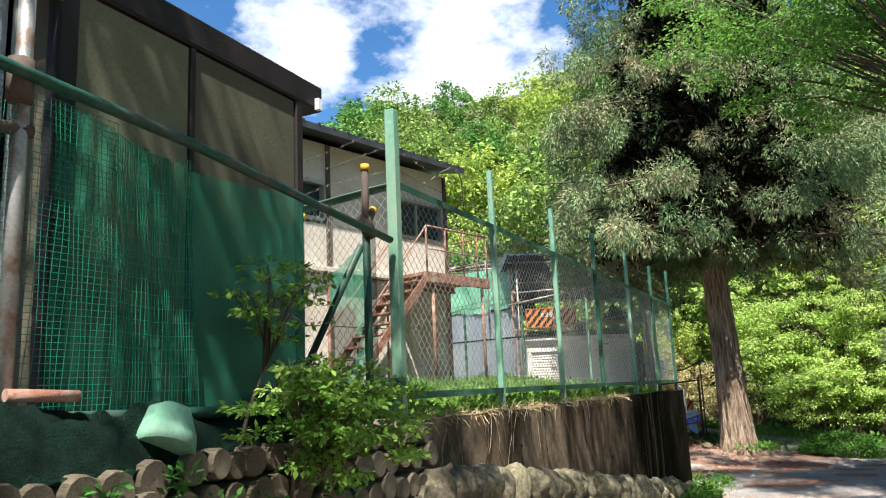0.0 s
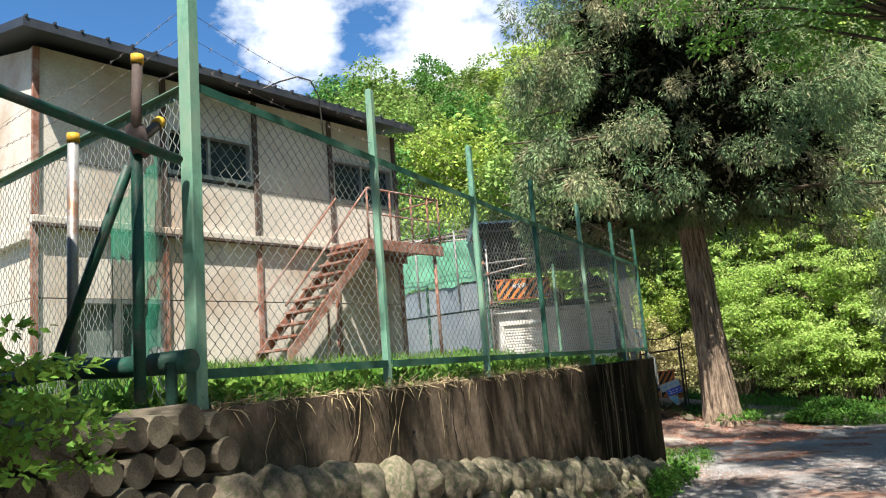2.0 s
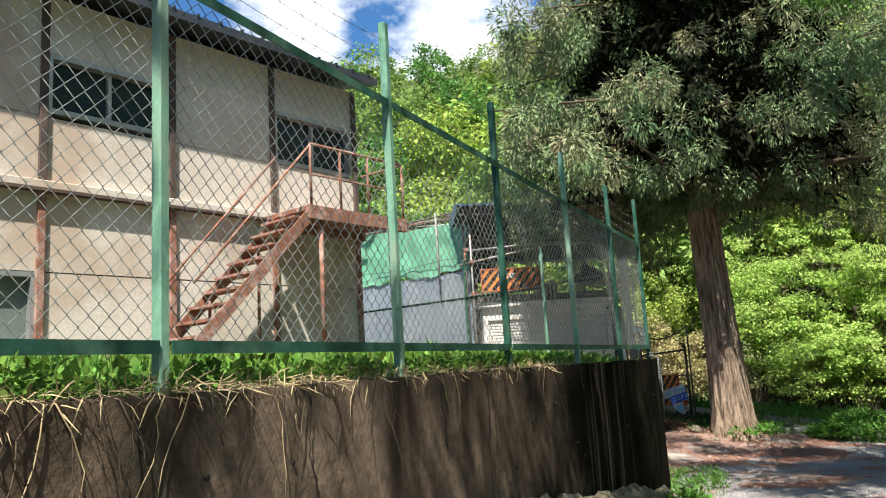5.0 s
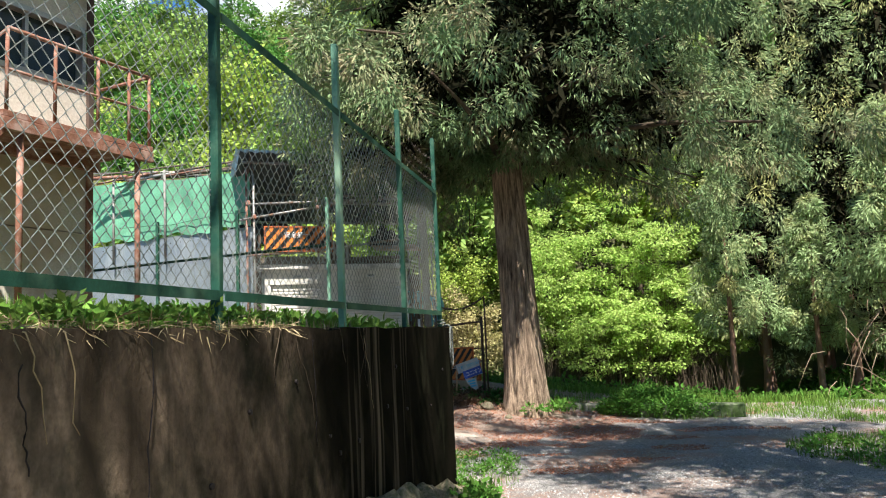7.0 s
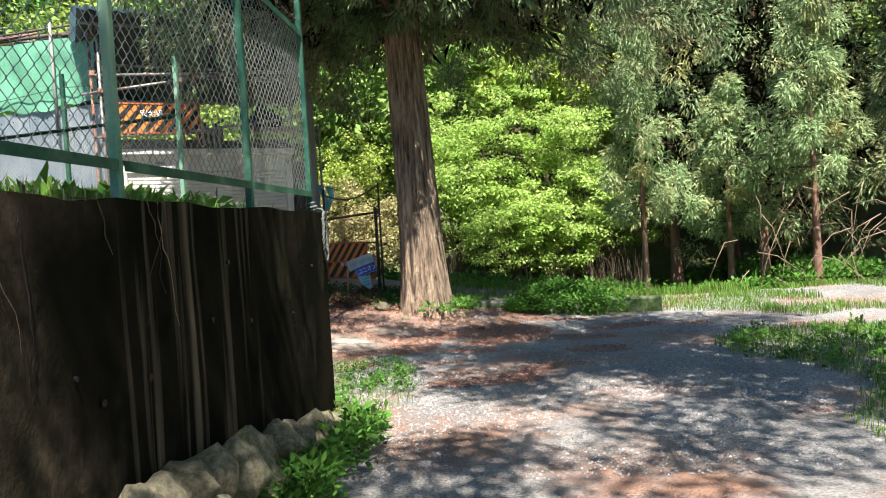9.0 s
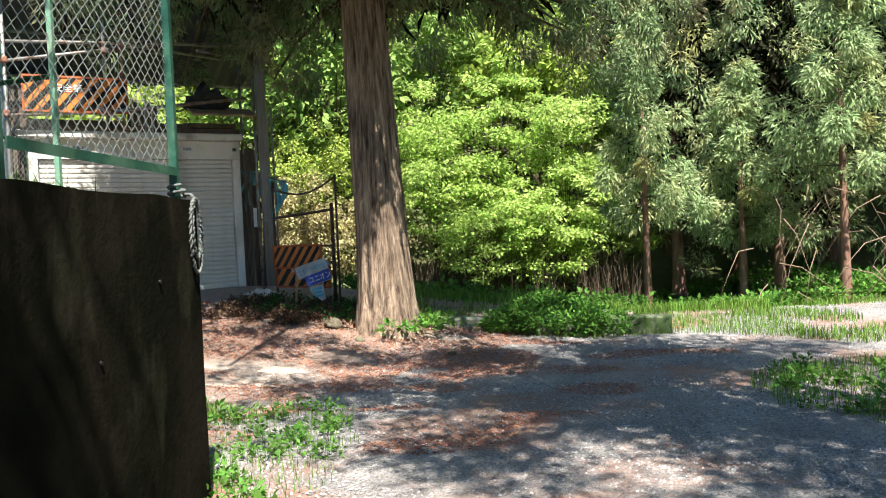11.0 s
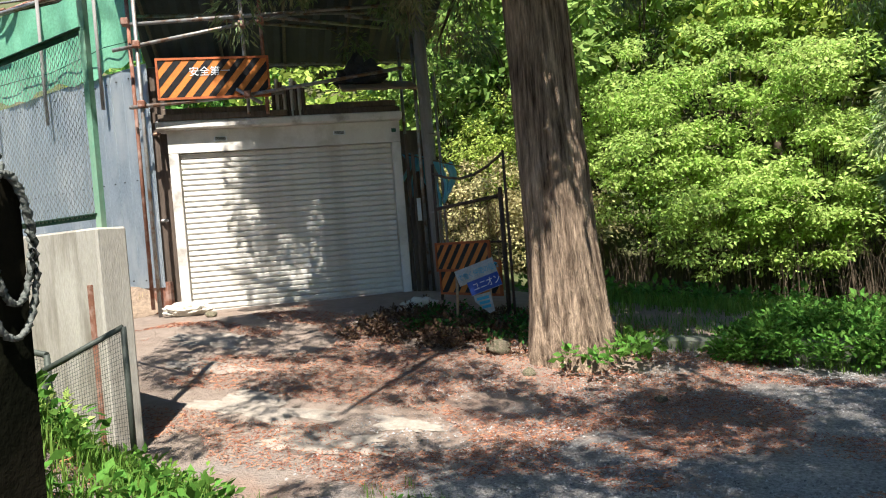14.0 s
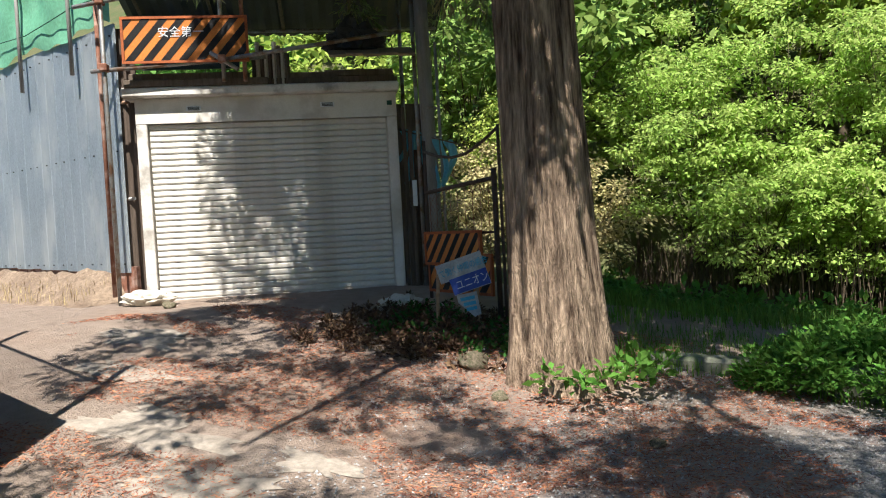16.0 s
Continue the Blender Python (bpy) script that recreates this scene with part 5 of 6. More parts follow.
for name, lo, hi, mat in (("board", (0, 0.2, -0.012), (0.95, 0.48, 0), M_SIGN), ("board", (0.18, -0.03, -0.012), (0.95, 0.195, 0), M_SIGN), ("blue_band", (0.18, -0.02, 0.002), (0.945, 0.22, 0.005), M_BLUE)):
    bm = bmesh.new()
    box(bm, lo, hi, SGP)
    part(name, bm, mat, sign)
writing("で働く仲間の組合", 0.125, SGP @ pose(0.03, 0.29, 0.006), M_CYAN, sign)
writing("ユニオン", 0.17, SGP @ pose(0.27, 0.04, 0.008), M_WHITE, sign)
for k in range(3):
    bm = bmesh.new()
    box(bm, (0.03 + 0.02 * k, 0.165 - 0.055 * k, 0.002), (0.18, 0.20 - 0.055 * k, 0.004), SGL)
    part("text_bar", bm, M_CYAN, sign)
bm = bmesh.new()
for zz in (0.0, -0.012):
    [bm.verts.new(SGL @ Vector((x, y, zz))) for x, y in ((0.0, 0.16), (0.14, -0.02), (0.21, 0.0), (0.21, 0.235), (0.0, 0.235))]
bv = list(bm.verts)
bm.faces.new(bv[:5])
bm.faces.new(bv[9:4:-1])
for i in range(5):
    bm.faces.new((bv[i], bv[(i + 1) % 5], bv[5 + (i + 1) % 5], bv[5 + i]))
part("broken_board", bm, M_SIGN, sign)
for a, b in (((-2.42, 18.53, 0.6), (-2.39, 18.56, 1.3)), ((-2.02, 18.68, 0.6), (-2.02, 18.70, 1.4))):
    bm = bmesh.new()
    tube(bm, [a, b], 0.02, 6)
    part("batten", bm, M_WOOD, sign)

gate = thing("rusty_gate", (-2.5, 19.3, 0.8), "rusty wire-mesh gate between pole and cedar", "gate")
GA, GB = Vector((-3.05, 19.75, 0)), Vector((-1.80, 18.95, 0))


def gp(t, z):
    q = GA.lerp(GB, t)
    return Vector((q.x, q.y, z))


for a, b, r in ((gp(0, 0.8), gp(0, 2.75), 0.022), (gp(0.93, 0.7), gp(0.93, 2.30), 0.03), (gp(1.0, 0.7), gp(1.0, 2.75), 0.018), (gp(0, 2.12), gp(0.95, 2.20), 0.024), (gp(0, 1.62), gp(0.95, 1.62), 0.014), (gp(0.0, 1.35), gp(0.95, 1.35), 0.016)):
    pipe("bar", [a, b], r, M_RUST_D, gate)
pipe("drooping_cable", [gp(t, 2.62 - 0.18 * math.sin(t * math.pi) + 0.1 * t) for t in (0, 0.2, 0.4, 0.6, 0.8, 1.0)], 0.018, M_TIMBER_D, gate)
part("wire_mesh", link_mesh(gp(0, 0).xy, gp(0.93, 0).xy, 1.36, 2.14, 0.075, 0.002), M_RUST, gate)
for k in range(9):
    pipe("wire", [gp(0.1 * k + 0.05, 1.36), gp(0.1 * k + 0.05, 2.14)], 0.004, M_RUST, gate, n=4)
striped_board("low_safety_board", gp(0.0, 0.95) + Vector((0.02, -0.05, 0)), (GB - GA), 1.25, 0.42, "weathered brown and orange striped board on the gate", 5)

bt = thing("blue_sheet", (-3.7, 21.0, 1.9), "torn strips of faded blue plastic sheet behind the gate", "plastic sheet")
for k in range(7):
    bm = bmesh.new()
    gg = []
    x0, w, ln = -4.02 + 0.13 * k, 0.15, 0.40 + 0.40 * ((k * 37) % 10) / 10
    for j in range(12):
        for i in range(7):
            a, t = i / 6, j / 11
            gg.append(bm.verts.new((x0 + w * a * (1 - 0.35 * t) + 0.05 * math.sin(t * 4 + k), 21.0 - 0.28 * (x0 + 4.0) + 0.05 * math.sin(a * 6 + t * 3 + k) + 0.04 * noise.noise((a * 4, t * 5, k)), 3.08 - 0.30 * (x0 + 4.0) - ln * t - 0.06 * math.sin(a * 5 + k) * t)))
    for j in range(11):
        for i in range(6):
            bm.faces.new((gg[j * 7 + i], gg[j * 7 + i + 1], gg[j * 7 + i + 8], gg[j * 7 + i + 7])).smooth = True
    part("strip", bm, M_BLUETARP, bt)
pipe("line", [(-4.1, 21.0, 3.12), (-2.9, 20.65, 2.75)], 0.01, M_TIMBER_D, bt)

striped_board("faded_safety_board", (-3.07, 19.705, 1.27), (0.842, -0.539, 0), 1.12, 0.36, "faded striped safety board wired to the rusty gate", 6, "")
# rope on the end post of the road fence
bm = bmesh.new()
ry = 11.33
for strand in (0.0, math.pi):
    for wy, z_low, dy in ((0.085, 1.61, 0.0), (0.06, 1.70, 0.012)):
        pts = []
        for k in range(49):
            a = k / 48 * math.tau
            tw = a * 16 + strand
            pts.append((-1.078 + 0.007 * math.cos(tw), ry + dy + wy * math.sin(a) + 0.006 * math.sin(tw), (2.05 + z_low) / 2 + (2.05 - z_low) / 2 * math.cos(a) + 0.006 * math.sin(tw) * abs(math.sin(a))))
        tube(bm, pts, 0.0075, 5)
tube(bm, [(-1.20 + 0.046 * math.cos(a), 11.37 + 0.046 * math.sin(a), 2.065 + 0.006 * a) for a in np.linspace(0, 12, 40)], 0.010, 6)
tube(bm, [(-1.16, 11.37, 2.08), (-1.11, 11.36, 2.075), (-1.08, 11.33, 2.05)], 0.010, 6)
single("rope", bm, M_ROPE, "grey-green rope coiled on the end fence post", "rope")

# mesh gate leaves by the pale wall
leaves = thing("mesh_gate", (-3.5, 13.4, 0.4), "grey tubular gate leaf covered with fine wire mesh", "gate", "mesh gate leaves")


def gate_leaf(parent, a, b, c, d, r=0.02):
    """A framed panel of fine mesh: a, b its lower corners, d, c above them."""
    a, b, c, d = Vector(a), Vector(b), Vector(c), Vector(d)
    for p, q in ((a, b), (b, c), (c, d), (d, a)):
        pipe("frame_tube", [p, q], r, M_MESHG, parent)
    bm = bmesh.new()
    n = 34
    for k in range(1, n):
        t = k / n
        tube(bm, [a.lerp(b, t), d.lerp(c, t)], 0.0016, 3)
        tube(bm, [a.lerp(d, t), b.lerp(c, t)], 0.0016, 3)
    part("mesh", bm, M_MESHG, parent)


gate_leaf(leaves, (-3.52, 13.52, 0.42), (-3.10, 13.82, 0.36), (-3.10, 13.82, 1.34), (-3.52, 13.52, 1.10))
leaves2 = thing("mesh_gate", (-4.2, 13.7, 0.4), "grey gate leaf overgrown with weeds beside the pale wall", "gate", "mesh gate leaves")
gate_leaf(leaves2, (-5.0, 13.95, 0.5), (-3.55, 13.60, 0.42), (-3.55, 13.60, 1.20), (-5.0, 13.95, 1.32))

# concrete kerb beam past the cedar
kerb = thing("kerb_beam", (1.4, 18.2, 0.2), "mossy concrete kerb beam along the bank", "kerb")
bm = bmesh.new()
a, b = Vector((-0.35, 18.55, 0)), Vector((3.15, 17.75, 0))
u = (b - a).normalized()
m = Matrix(((u.x, -u.y, 0, a.x), (u.y, u.x, 0, a.y), (0, 0, 1, 0), (0, 0, 0, 1)))
box(bm, (0, -0.12, 0.05), ((b - a).length, 0.12, 0.45), m)
soften(bm, 0.03)
part("beam", bm, M_MOSS, kerb)
rail = thing("guard_rail", (0, 26, -0.6), "old pale guard rail across the stream bank", "guard rail")
pipe("rail", [(-1.4, 25.9, -0.45), (2.4, 25.4, -0.5), (7, 24.6, -0.3)], 0.07, M_CONC_L, rail)
for x, y in ((-1.0, 25.85), (0.9, 25.62), (3.0, 25.3), (5.5, 24.85)):
    pipe("post", [(x, y, -1.3), (x, y, -0.45)], 0.05, M_CONC_L, rail)

# sack, white sheet and stones on the ground
bm = bmesh.new()
bmesh.ops.create_icosphere(bm, subdivisions=4, radius=1)
for v in bm.verts:
    d = v.co.copy()
    v.co = Vector((d.x * 0.34, d.y * 0.17, max(-0.05, d.z * 0.10 + 0.07))) * (1 + 0.3 * noise.noise(d * 2.5) + 0.1 * noise.noise(d * 8))
bmesh.ops.transform(bm, matrix=pose(-6.45, 18.55, road_z(-6.45, 18.55) + 0.02, 0, 0, 20), verts=bm.verts)
single("cement_sack", bm, M_SACK, "slumped dirty white sack by the garage jamb", "sack")
bm = bmesh.new()
bmesh.ops.create_icosphere(bm, subdivisions=3, radius=1)
for v in bm.verts:
    d = v.co.copy()
    v.co = Vector((d.x * 0.24, d.y * 0.12, max(-0.04, d.z * 0.10 + 0.03))) * (1 + 0.35 * noise.noise(d * 2.1))
bmesh.ops.transform(bm, matrix=pose(-3.15, 19.1, road_z(-3.15, 19.1) + 0.03, 0, 0, 25), verts=bm.verts)
single("crumpled_sheet", bm, M_SACK, "crumpled grey-white sheet lying by the pole", "sheet")
for k, (x, y, r) in enumerate(((-1.62, 17.55, 0.12), (-1.15, 16.9, 0.06), (0.1, 16.5, 0.05), (-5.9, 18.35, 0.07))):
    s = new("loose_stone", BOULDERS[k % 6])
    s.matrix_basis = Matrix.Translation((x, y, ground_z(x, y) + r * 0.35)) @ Matrix.Diagonal((r, r * 1.2, r * 0.7, 1))
    tagged(s, "grey stone half sunk in the litter", "stone", "loose stones")
# earth bank with straw along the foot of the hoarding
bm = bmesh.new()
rows = []
for i in range(49):
    s = 0.12 + 6.4 * i / 48
    row = []
    for j in range(13):
        t = j / 12
        q = PM @ Vector((s, 0.02 + 0.85 * t, 0))
        h = 0.42 * (1 - t) ** 1.4 * smooth01(s / 0.5) + 0.09 * noise.noise((q.x * 2.2, q.y * 2.2, 1)) * (1 - t) + 0.05 * noise.noise((q.x * 7, q.y * 7, 4)) * (1 - t)
        row.append(bm.verts.new((q.x, q.y, ground_z(q.x, q.y) - 0.05 + max(0.0, h) + 0.05 * (1 - t))))
    rows.append(row)
for a, b in zip(rows, rows[1:]):
    for j in range(12):
        bm.faces.new((a[j], a[j + 1], b[j + 1], b[j])).smooth = True
single("earth_bank", bm, M_DIRT, "low bank of bare earth along the hoarding foot", "earth bank", kind="structure")
# spilt cement on the ground
for k, (x, y, rx, ry) in enumerate(((-4.8, 16.95, 0.50, 0.24), (-4.2, 16.1, 0.42, 0.2), (-3.1, 15.25, 0.62, 0.26), (-2.2, 14.85, 0.46, 0.20), (-1.8, 15.35, 0.26, 0.13), (-3.3, 15.5, 0.28, 0.13), (-2.5, 14.7, 0.22, 0.12))):
    bm = bmesh.new()
    c = None
    ring = []
    for i in range(36):
        a = i * math.tau / 36
        q = 1 + 0.6 * noise.noise((math.cos(a) * 1.7 + k * 5, math.sin(a) * 1.7, 0)) + 0.8 * noise.noise((math.cos(a) * 6 + k, math.sin(a) * 6, 2))
        px, py = x + rx * q * math.cos(a), y + ry * q * math.sin(a)
        ring.append(bm.verts.new((px, py, ground_z(px, py) + 0.004)))
    inner = []
    for v in ring:
        px, py = x + (v.co.x - x) * 0.85, y + (v.co.y - y) * 0.85
        inner.append(bm.verts.new((px, py, ground_z(px, py) + 0.010 + 0.012 * noise.noise((px * 9, py * 9, 0)))))
    for i in range(36):
        bm.faces.new((ring[i], ring[(i + 1) % 36], inner[(i + 1) % 36], inner[i]))
    bm.faces.new(inner)
    tagged(single("cement_patch", bm, M_CEMENT, "pale patch of spilt dried cement on the gravel", "cement", "cement patches"))


# ---- trees ----
def limb_path(a, d, ln, droop, k=4):
    d = Vector(d).normalized()
    return [Vector(a) + d * ln * t / k + Vector((0, 0, -droop * ln * (t / k) ** 2)) for t in range(k + 1)]


def conifer(name, base, height, r0, z_low, reach, limbs, label, tuft=90, leaf=0.16, tuft_r=0.42, lean=(0, 0), mat=None, group="", seed=1, top_reach=0.2, bark=None, squash=1.0, step=0.5, clear=None, dead=0):
    """A cedar: tapered trunk, drooping limbs, and ragged hanging tufts along each limb."""
    rnd = random.Random(seed)
    t = thing(name, base, label, "tree", group)
    bx, by, bz = base
    bm = bmesh.new()
    n = 84 if r0 > 0.3 else 9
    zs = [0, 0.05, 0.12, 0.25, 0.5, 0.75, 1.0]
    rings = []
    steps = 70 if r0 > 0.3 else 8
    for j in range(steps + 1):
        f = (j / steps) ** 1.5
        z = bz - 0.15 + f * height
        rad = r0 * (1 - 0.86 * f) + r0 * 0.28 * math.exp(-(z - bz) / 0.45)
        cx, cy = bx + lean[0] * f, by + lean[1] * f
        ring = []
        for k in range(n):
            a = k * math.tau / n
            q = rad * (1 + 0.05 * math.sin(a * 5 + z * 0.4) + (0.07 * noise.noise((math.cos(a) * 3, math.sin(a) * 3, z * 0.35)) + 0.10 * abs(noise.noise((math.cos(a) * 7, math.sin(a) * 7, z * 0.45))) + 0.09 * abs(noise.noise((math.cos(a) * 13, math.sin(a) * 13, z * 0.6))) if r0 > 0.3 else 0))
            ring.append(bm.verts.new((cx + q * math.cos(a), cy + q * math.sin(a), z)))
        rings.append(ring)
    for q, w in zip(rings, rings[1:]):
        for k in range(n):
            bm.faces.new((q[k], q[(k + 1) % n], w[(k + 1) % n], w[k])).smooth = True
    part("trunk", bm, bark or M_BARK, t)
    bm = bmesh.new()
    pts, ds = [], []
    for i in range(limbs):
        f = (i + rnd.random()) / limbs
        z = z_low + (bz + height - z_low) * f ** 1.15
        ang = i * 2.399 + rnd.uniform(-0.4, 0.4)
        if squash < 1 and math.sin(ang) < 0.1 and math.cos(ang) > -0.45 and z < 6.4 and rnd.random() < 0.4:
            continue
        ln = (reach * (1 - f) + top_reach) * rnd.uniform(0.7, 1.08)
        g = (z - bz) / height
        p = limb_path((bx + lean[0] * g, by + lean[1] * g, z), (math.cos(ang), math.sin(ang) * squash, 0.12), ln, rnd.uniform(0.12, 0.34))
        if not clear or not clear(p[2]):
            tube(bm, p[:4], [max(0.005, 0.013 * ln * (1 - 0.26 * s)) for s in range(4)], 4)
        m = max(2, int(ln / step))
        for s in range(m):
            u = (s + 0.8 + rnd.random() * 0.4) / (m + 0.2)
            q = p[min(3, int(u * 4))].lerp(p[min(4, int(u * 4) + 1)], (u * 4) % 1 if u < 1 else 1)
            side = Vector((-math.sin(ang), math.cos(ang), 0)) * rnd.uniform(-0.45, 0.45) * ln * 0.35 * (1.2 - 0.5 * u)
            c = q + side + Vector((0, 0, rnd.uniform(-0.25, 0.12)))
            if clear and clear(c):
                continue
            rr = tuft_r * rnd.uniform(0.65, 1.2)
            P, D = clump_points(c, (rr * 0.85, rr * 0.85, rr), tuft, 0.55)
            D = D * 0.9 + np.array([math.cos(ang) * 0.35, math.sin(ang) * 0.35, -0.45])
            pts.append(P), ds.append(D)
    tagged(part("branchwork", bm, M_TWIG, t), kind="stuff")
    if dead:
        # dead twigs coloured near black, painting shade into the inside of the crown
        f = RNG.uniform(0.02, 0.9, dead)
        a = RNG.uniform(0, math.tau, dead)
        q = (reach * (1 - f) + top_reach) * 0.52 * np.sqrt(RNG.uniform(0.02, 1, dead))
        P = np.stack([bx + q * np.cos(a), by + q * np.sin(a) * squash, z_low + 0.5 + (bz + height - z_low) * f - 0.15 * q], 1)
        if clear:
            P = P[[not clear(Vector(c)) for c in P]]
        tagged(part("inner_foliage", leaf_mesh("inner_foliage", P, 0.42, 0.22, 0.4), M_CROWN_SHADE, t, "dead twigs coloured near black as shade inside the crown"), kind="stuff")
    part("crown", leaf_mesh("crown", np.concatenate(pts), leaf, 0.2, 0.25, np.concatenate(ds)), mat or M_CEDAR, t)
    return t


def over_yard(c):
    """Where the crown is open: over the sunny west side of the yard, and a gap above the trunk foot."""
    s, o = (c.x + 6.76) * 0.843 + (c.y - 19.07) * 0.538, (c.x + 6.76) * 0.538 - (c.y - 19.07) * 0.843
    h = c.z - 1.2
    hang = c.z - 2.0
    behind = -5.6 < c.x - 0.192 * hang < -2.0 and 23.3 < c.y + 0.558 * hang < 27.5
    gap = math.hypot(c.x - 0.192 * h + 0.75, c.y + 0.558 * h - 17.0) < 0.85
    return gap or behind or s + 0.241 * o < 0.88 + 0.14 * noise.noise(c * 1.5)


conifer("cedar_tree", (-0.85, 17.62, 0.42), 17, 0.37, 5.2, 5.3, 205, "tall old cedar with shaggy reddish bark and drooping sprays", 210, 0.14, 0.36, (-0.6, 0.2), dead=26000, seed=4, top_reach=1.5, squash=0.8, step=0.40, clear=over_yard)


def broadleaf(name, base, height, r0, crown_c, crown_r, clumps, label, mat, leaf, per, group="", seed=2, clump_r=0.6, flat=0.55, lowest=None, droop=0.25, clear=None):
    """A broadleaf tree or shrub: forked trunk, limbs to each clump, and a ragged crown of separate leaves."""
    rnd = random.Random(seed)
    t = thing(name, base, label, "tree", group)
    b = Vector(base)
    cc = Vector(crown_c)
    bm = bmesh.new()
    mid = b.lerp(Vector((cc.x, cc.y, cc.z - crown_r[2] * 0.4)), 0.8)
    tube(bm, [b - Vector((0, 0, 0.2)), b.lerp(mid, 0.4) + Vector((0.05, 0.03, 0)) * r0 * 5, mid], [r0 * 1.2, r0 * 0.85, r0 * 0.5], 8)
    part("trunk", bm, M_TWIG, t)
    bm = bmesh.new()
    pts, ds = [], []
    for i in range(clumps):
        while True:
            d = Vector((rnd.gauss(0, 1), rnd.gauss(0, 1), rnd.gauss(0, 1))).normalized() * rnd.uniform(0.35, 1.0)
            c = cc + Vector((d.x * crown_r[0], d.y * crown_r[1], d.z * crown_r[2]))
            if (lowest is None or c.z > lowest) and not (clear and clear(c)):
                break
        if i % 2 == 0:
            tube(bm, [mid.lerp(b, rnd.uniform(0, 0.35)), mid.lerp(c, 0.55) + Vector((0, 0, 0.1)), c], [max(0.006, r0 * 0.22), max(0.005, r0 * 0.12), 0.004], 4)
        rr = clump_r * rnd.uniform(0.6, 1.25)
        P, D = clump_points(c, (rr, rr, rr * flat), per, 0.2)
        D[:, 2] *= 0.35
        pts.append(P), ds.append(D)
    tagged(part("branchwork", bm, M_TWIG, t), kind="stuff")
    part("crown", leaf_mesh("crown", np.concatenate(pts), leaf, 0.55, droop, np.concatenate(ds)), mat, t)
    return t


# the maple that hangs over the road, and unseen trees added to shade it
def sun_gap(c):
    """Gaps in the maple through which the sun reaches the foot of the cedar and the ground before it."""
    h = c.z - 0.8
    x, y = c.x - 0.192 * h, c.y + 0.558 * h
    return math.hypot(x + 0.8, y - 17.0) < 1.15 or noise.noise((x * 0.9, y * 0.9, 6)) > 0.10


broadleaf("maple_tree", (7.6, 7.5, 0.4), 9, 0.16, (2.4, 10.5, 8.7), (3.5, 3.1, 2.3), 118, "spreading green maple hanging over the road", M_MAPLE, 0.085, 300, seed=6, clump_r=0.7, flat=0.4, lowest=6.3, clear=sun_gap)
# canopies out of view, placed by the sun's angle to shade road and wall
for k, (root, mid, size, n) in enumerate((
        ((9.0, 5.5, 0.6), (4.9, 8.0, 12.0), (3.2, 3.6, 1.5), 50), ((9.5, 3.5, 0.5), (5.4, 6.0, 10.0), (2.9, 3.2, 1.3), 50),
        ((7.0, -3.0, 0.6), (1.0, -4.2, 9.6), (2.2, 2.9, 1.2), 22), ((7.2, 1.5, 0.6), (1.0, 3.8, 9.6), (1.7, 2.6, 1.2), 38), ((7.6, -0.5, 0.6), (0.7, 0.3, 9.2), (1.2, 1.7, 0.8), 5))):
    broadleaf("roadside_oak", root, 10, 0.2, mid, size, n, "unseen leafy tree added to shade the gravel road and wall", M_MAPLE, 0.13, 170, "roadside oaks", seed=8 + k, clump_r=0.75, flat=0.4)
# bright shrubs past the kerb
for k, (x, y, h, w) in enumerate(((-0.9, 27.2, 5.6, 1.7), (0.9, 28.0, 6.6, 2.0), (2.6, 27.3, 5.6, 1.8), (-2.2, 29.0, 6.0, 1.9), (3.9, 27.8, 4.0, 1.4), (0.4, 26.6, 3.4, 1.4), (2.0, 26.7, 3.0, 1.2))):
    broadleaf("sunlit_shrub", (x, y, ground_z(x, y)), h, 0.04, (x + 0.1, y, ground_z(x, y) + h * 0.62), (w, w, h * 0.42), 84, "bright yellow-green leafy shrub beyond the stream bank", M_LEAF, 0.11, 130, "sunlit shrubs", seed=20 + k, clump_r=0.46, flat=0.4)
# pale dry bushes behind the gate
for k, (x, y, z, mat) in enumerate(((-4.4, 25.6, 2.2, M_BRUSH_P), (-3.0, 26.2, 1.6, M_BRUSH_P), (-4.2, 27.0, 3.8, M_HILL_Y))):
    broadleaf("dry_bush", (x, y, ground_z(x, y)), 3, 0.03, (x, y, z), (1.6, 1.1, 1.3), 60, "pale twiggy spring bush behind the rusty gate", mat, 0.09, 120, "dry bushes", seed=70 + k, clump_r=0.4, flat=0.6)
# young cedars on the right bank
young = conifer("young_cedar", (3.8, 22.5, ground_z(3.8, 22.5)), 6.4, 0.085, 2.0, 1.05, 24, "slender young cedar with tufted sprays", 260, 0.14, 0.30, step=0.5, seed=12, group="young cedars", top_reach=0.25, bark=M_TWIG_R, mat=M_CEDAR_L)
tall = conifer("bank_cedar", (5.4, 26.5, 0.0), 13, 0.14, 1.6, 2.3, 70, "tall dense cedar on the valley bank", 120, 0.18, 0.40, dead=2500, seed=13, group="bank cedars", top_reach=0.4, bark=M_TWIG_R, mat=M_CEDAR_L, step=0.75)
rnd = random.Random(31)
for x, y in ((6.0, 23.4), (7.3, 21.6)):
    copy_thing(young, Matrix.Translation((x, y, ground_z(x, y))) @ pose(0, 0, 0, 0, 0, rnd.uniform(0, 360)) @ Matrix.Diagonal((1.1, 1.1, rnd.uniform(0.8, 1.2), 1)))
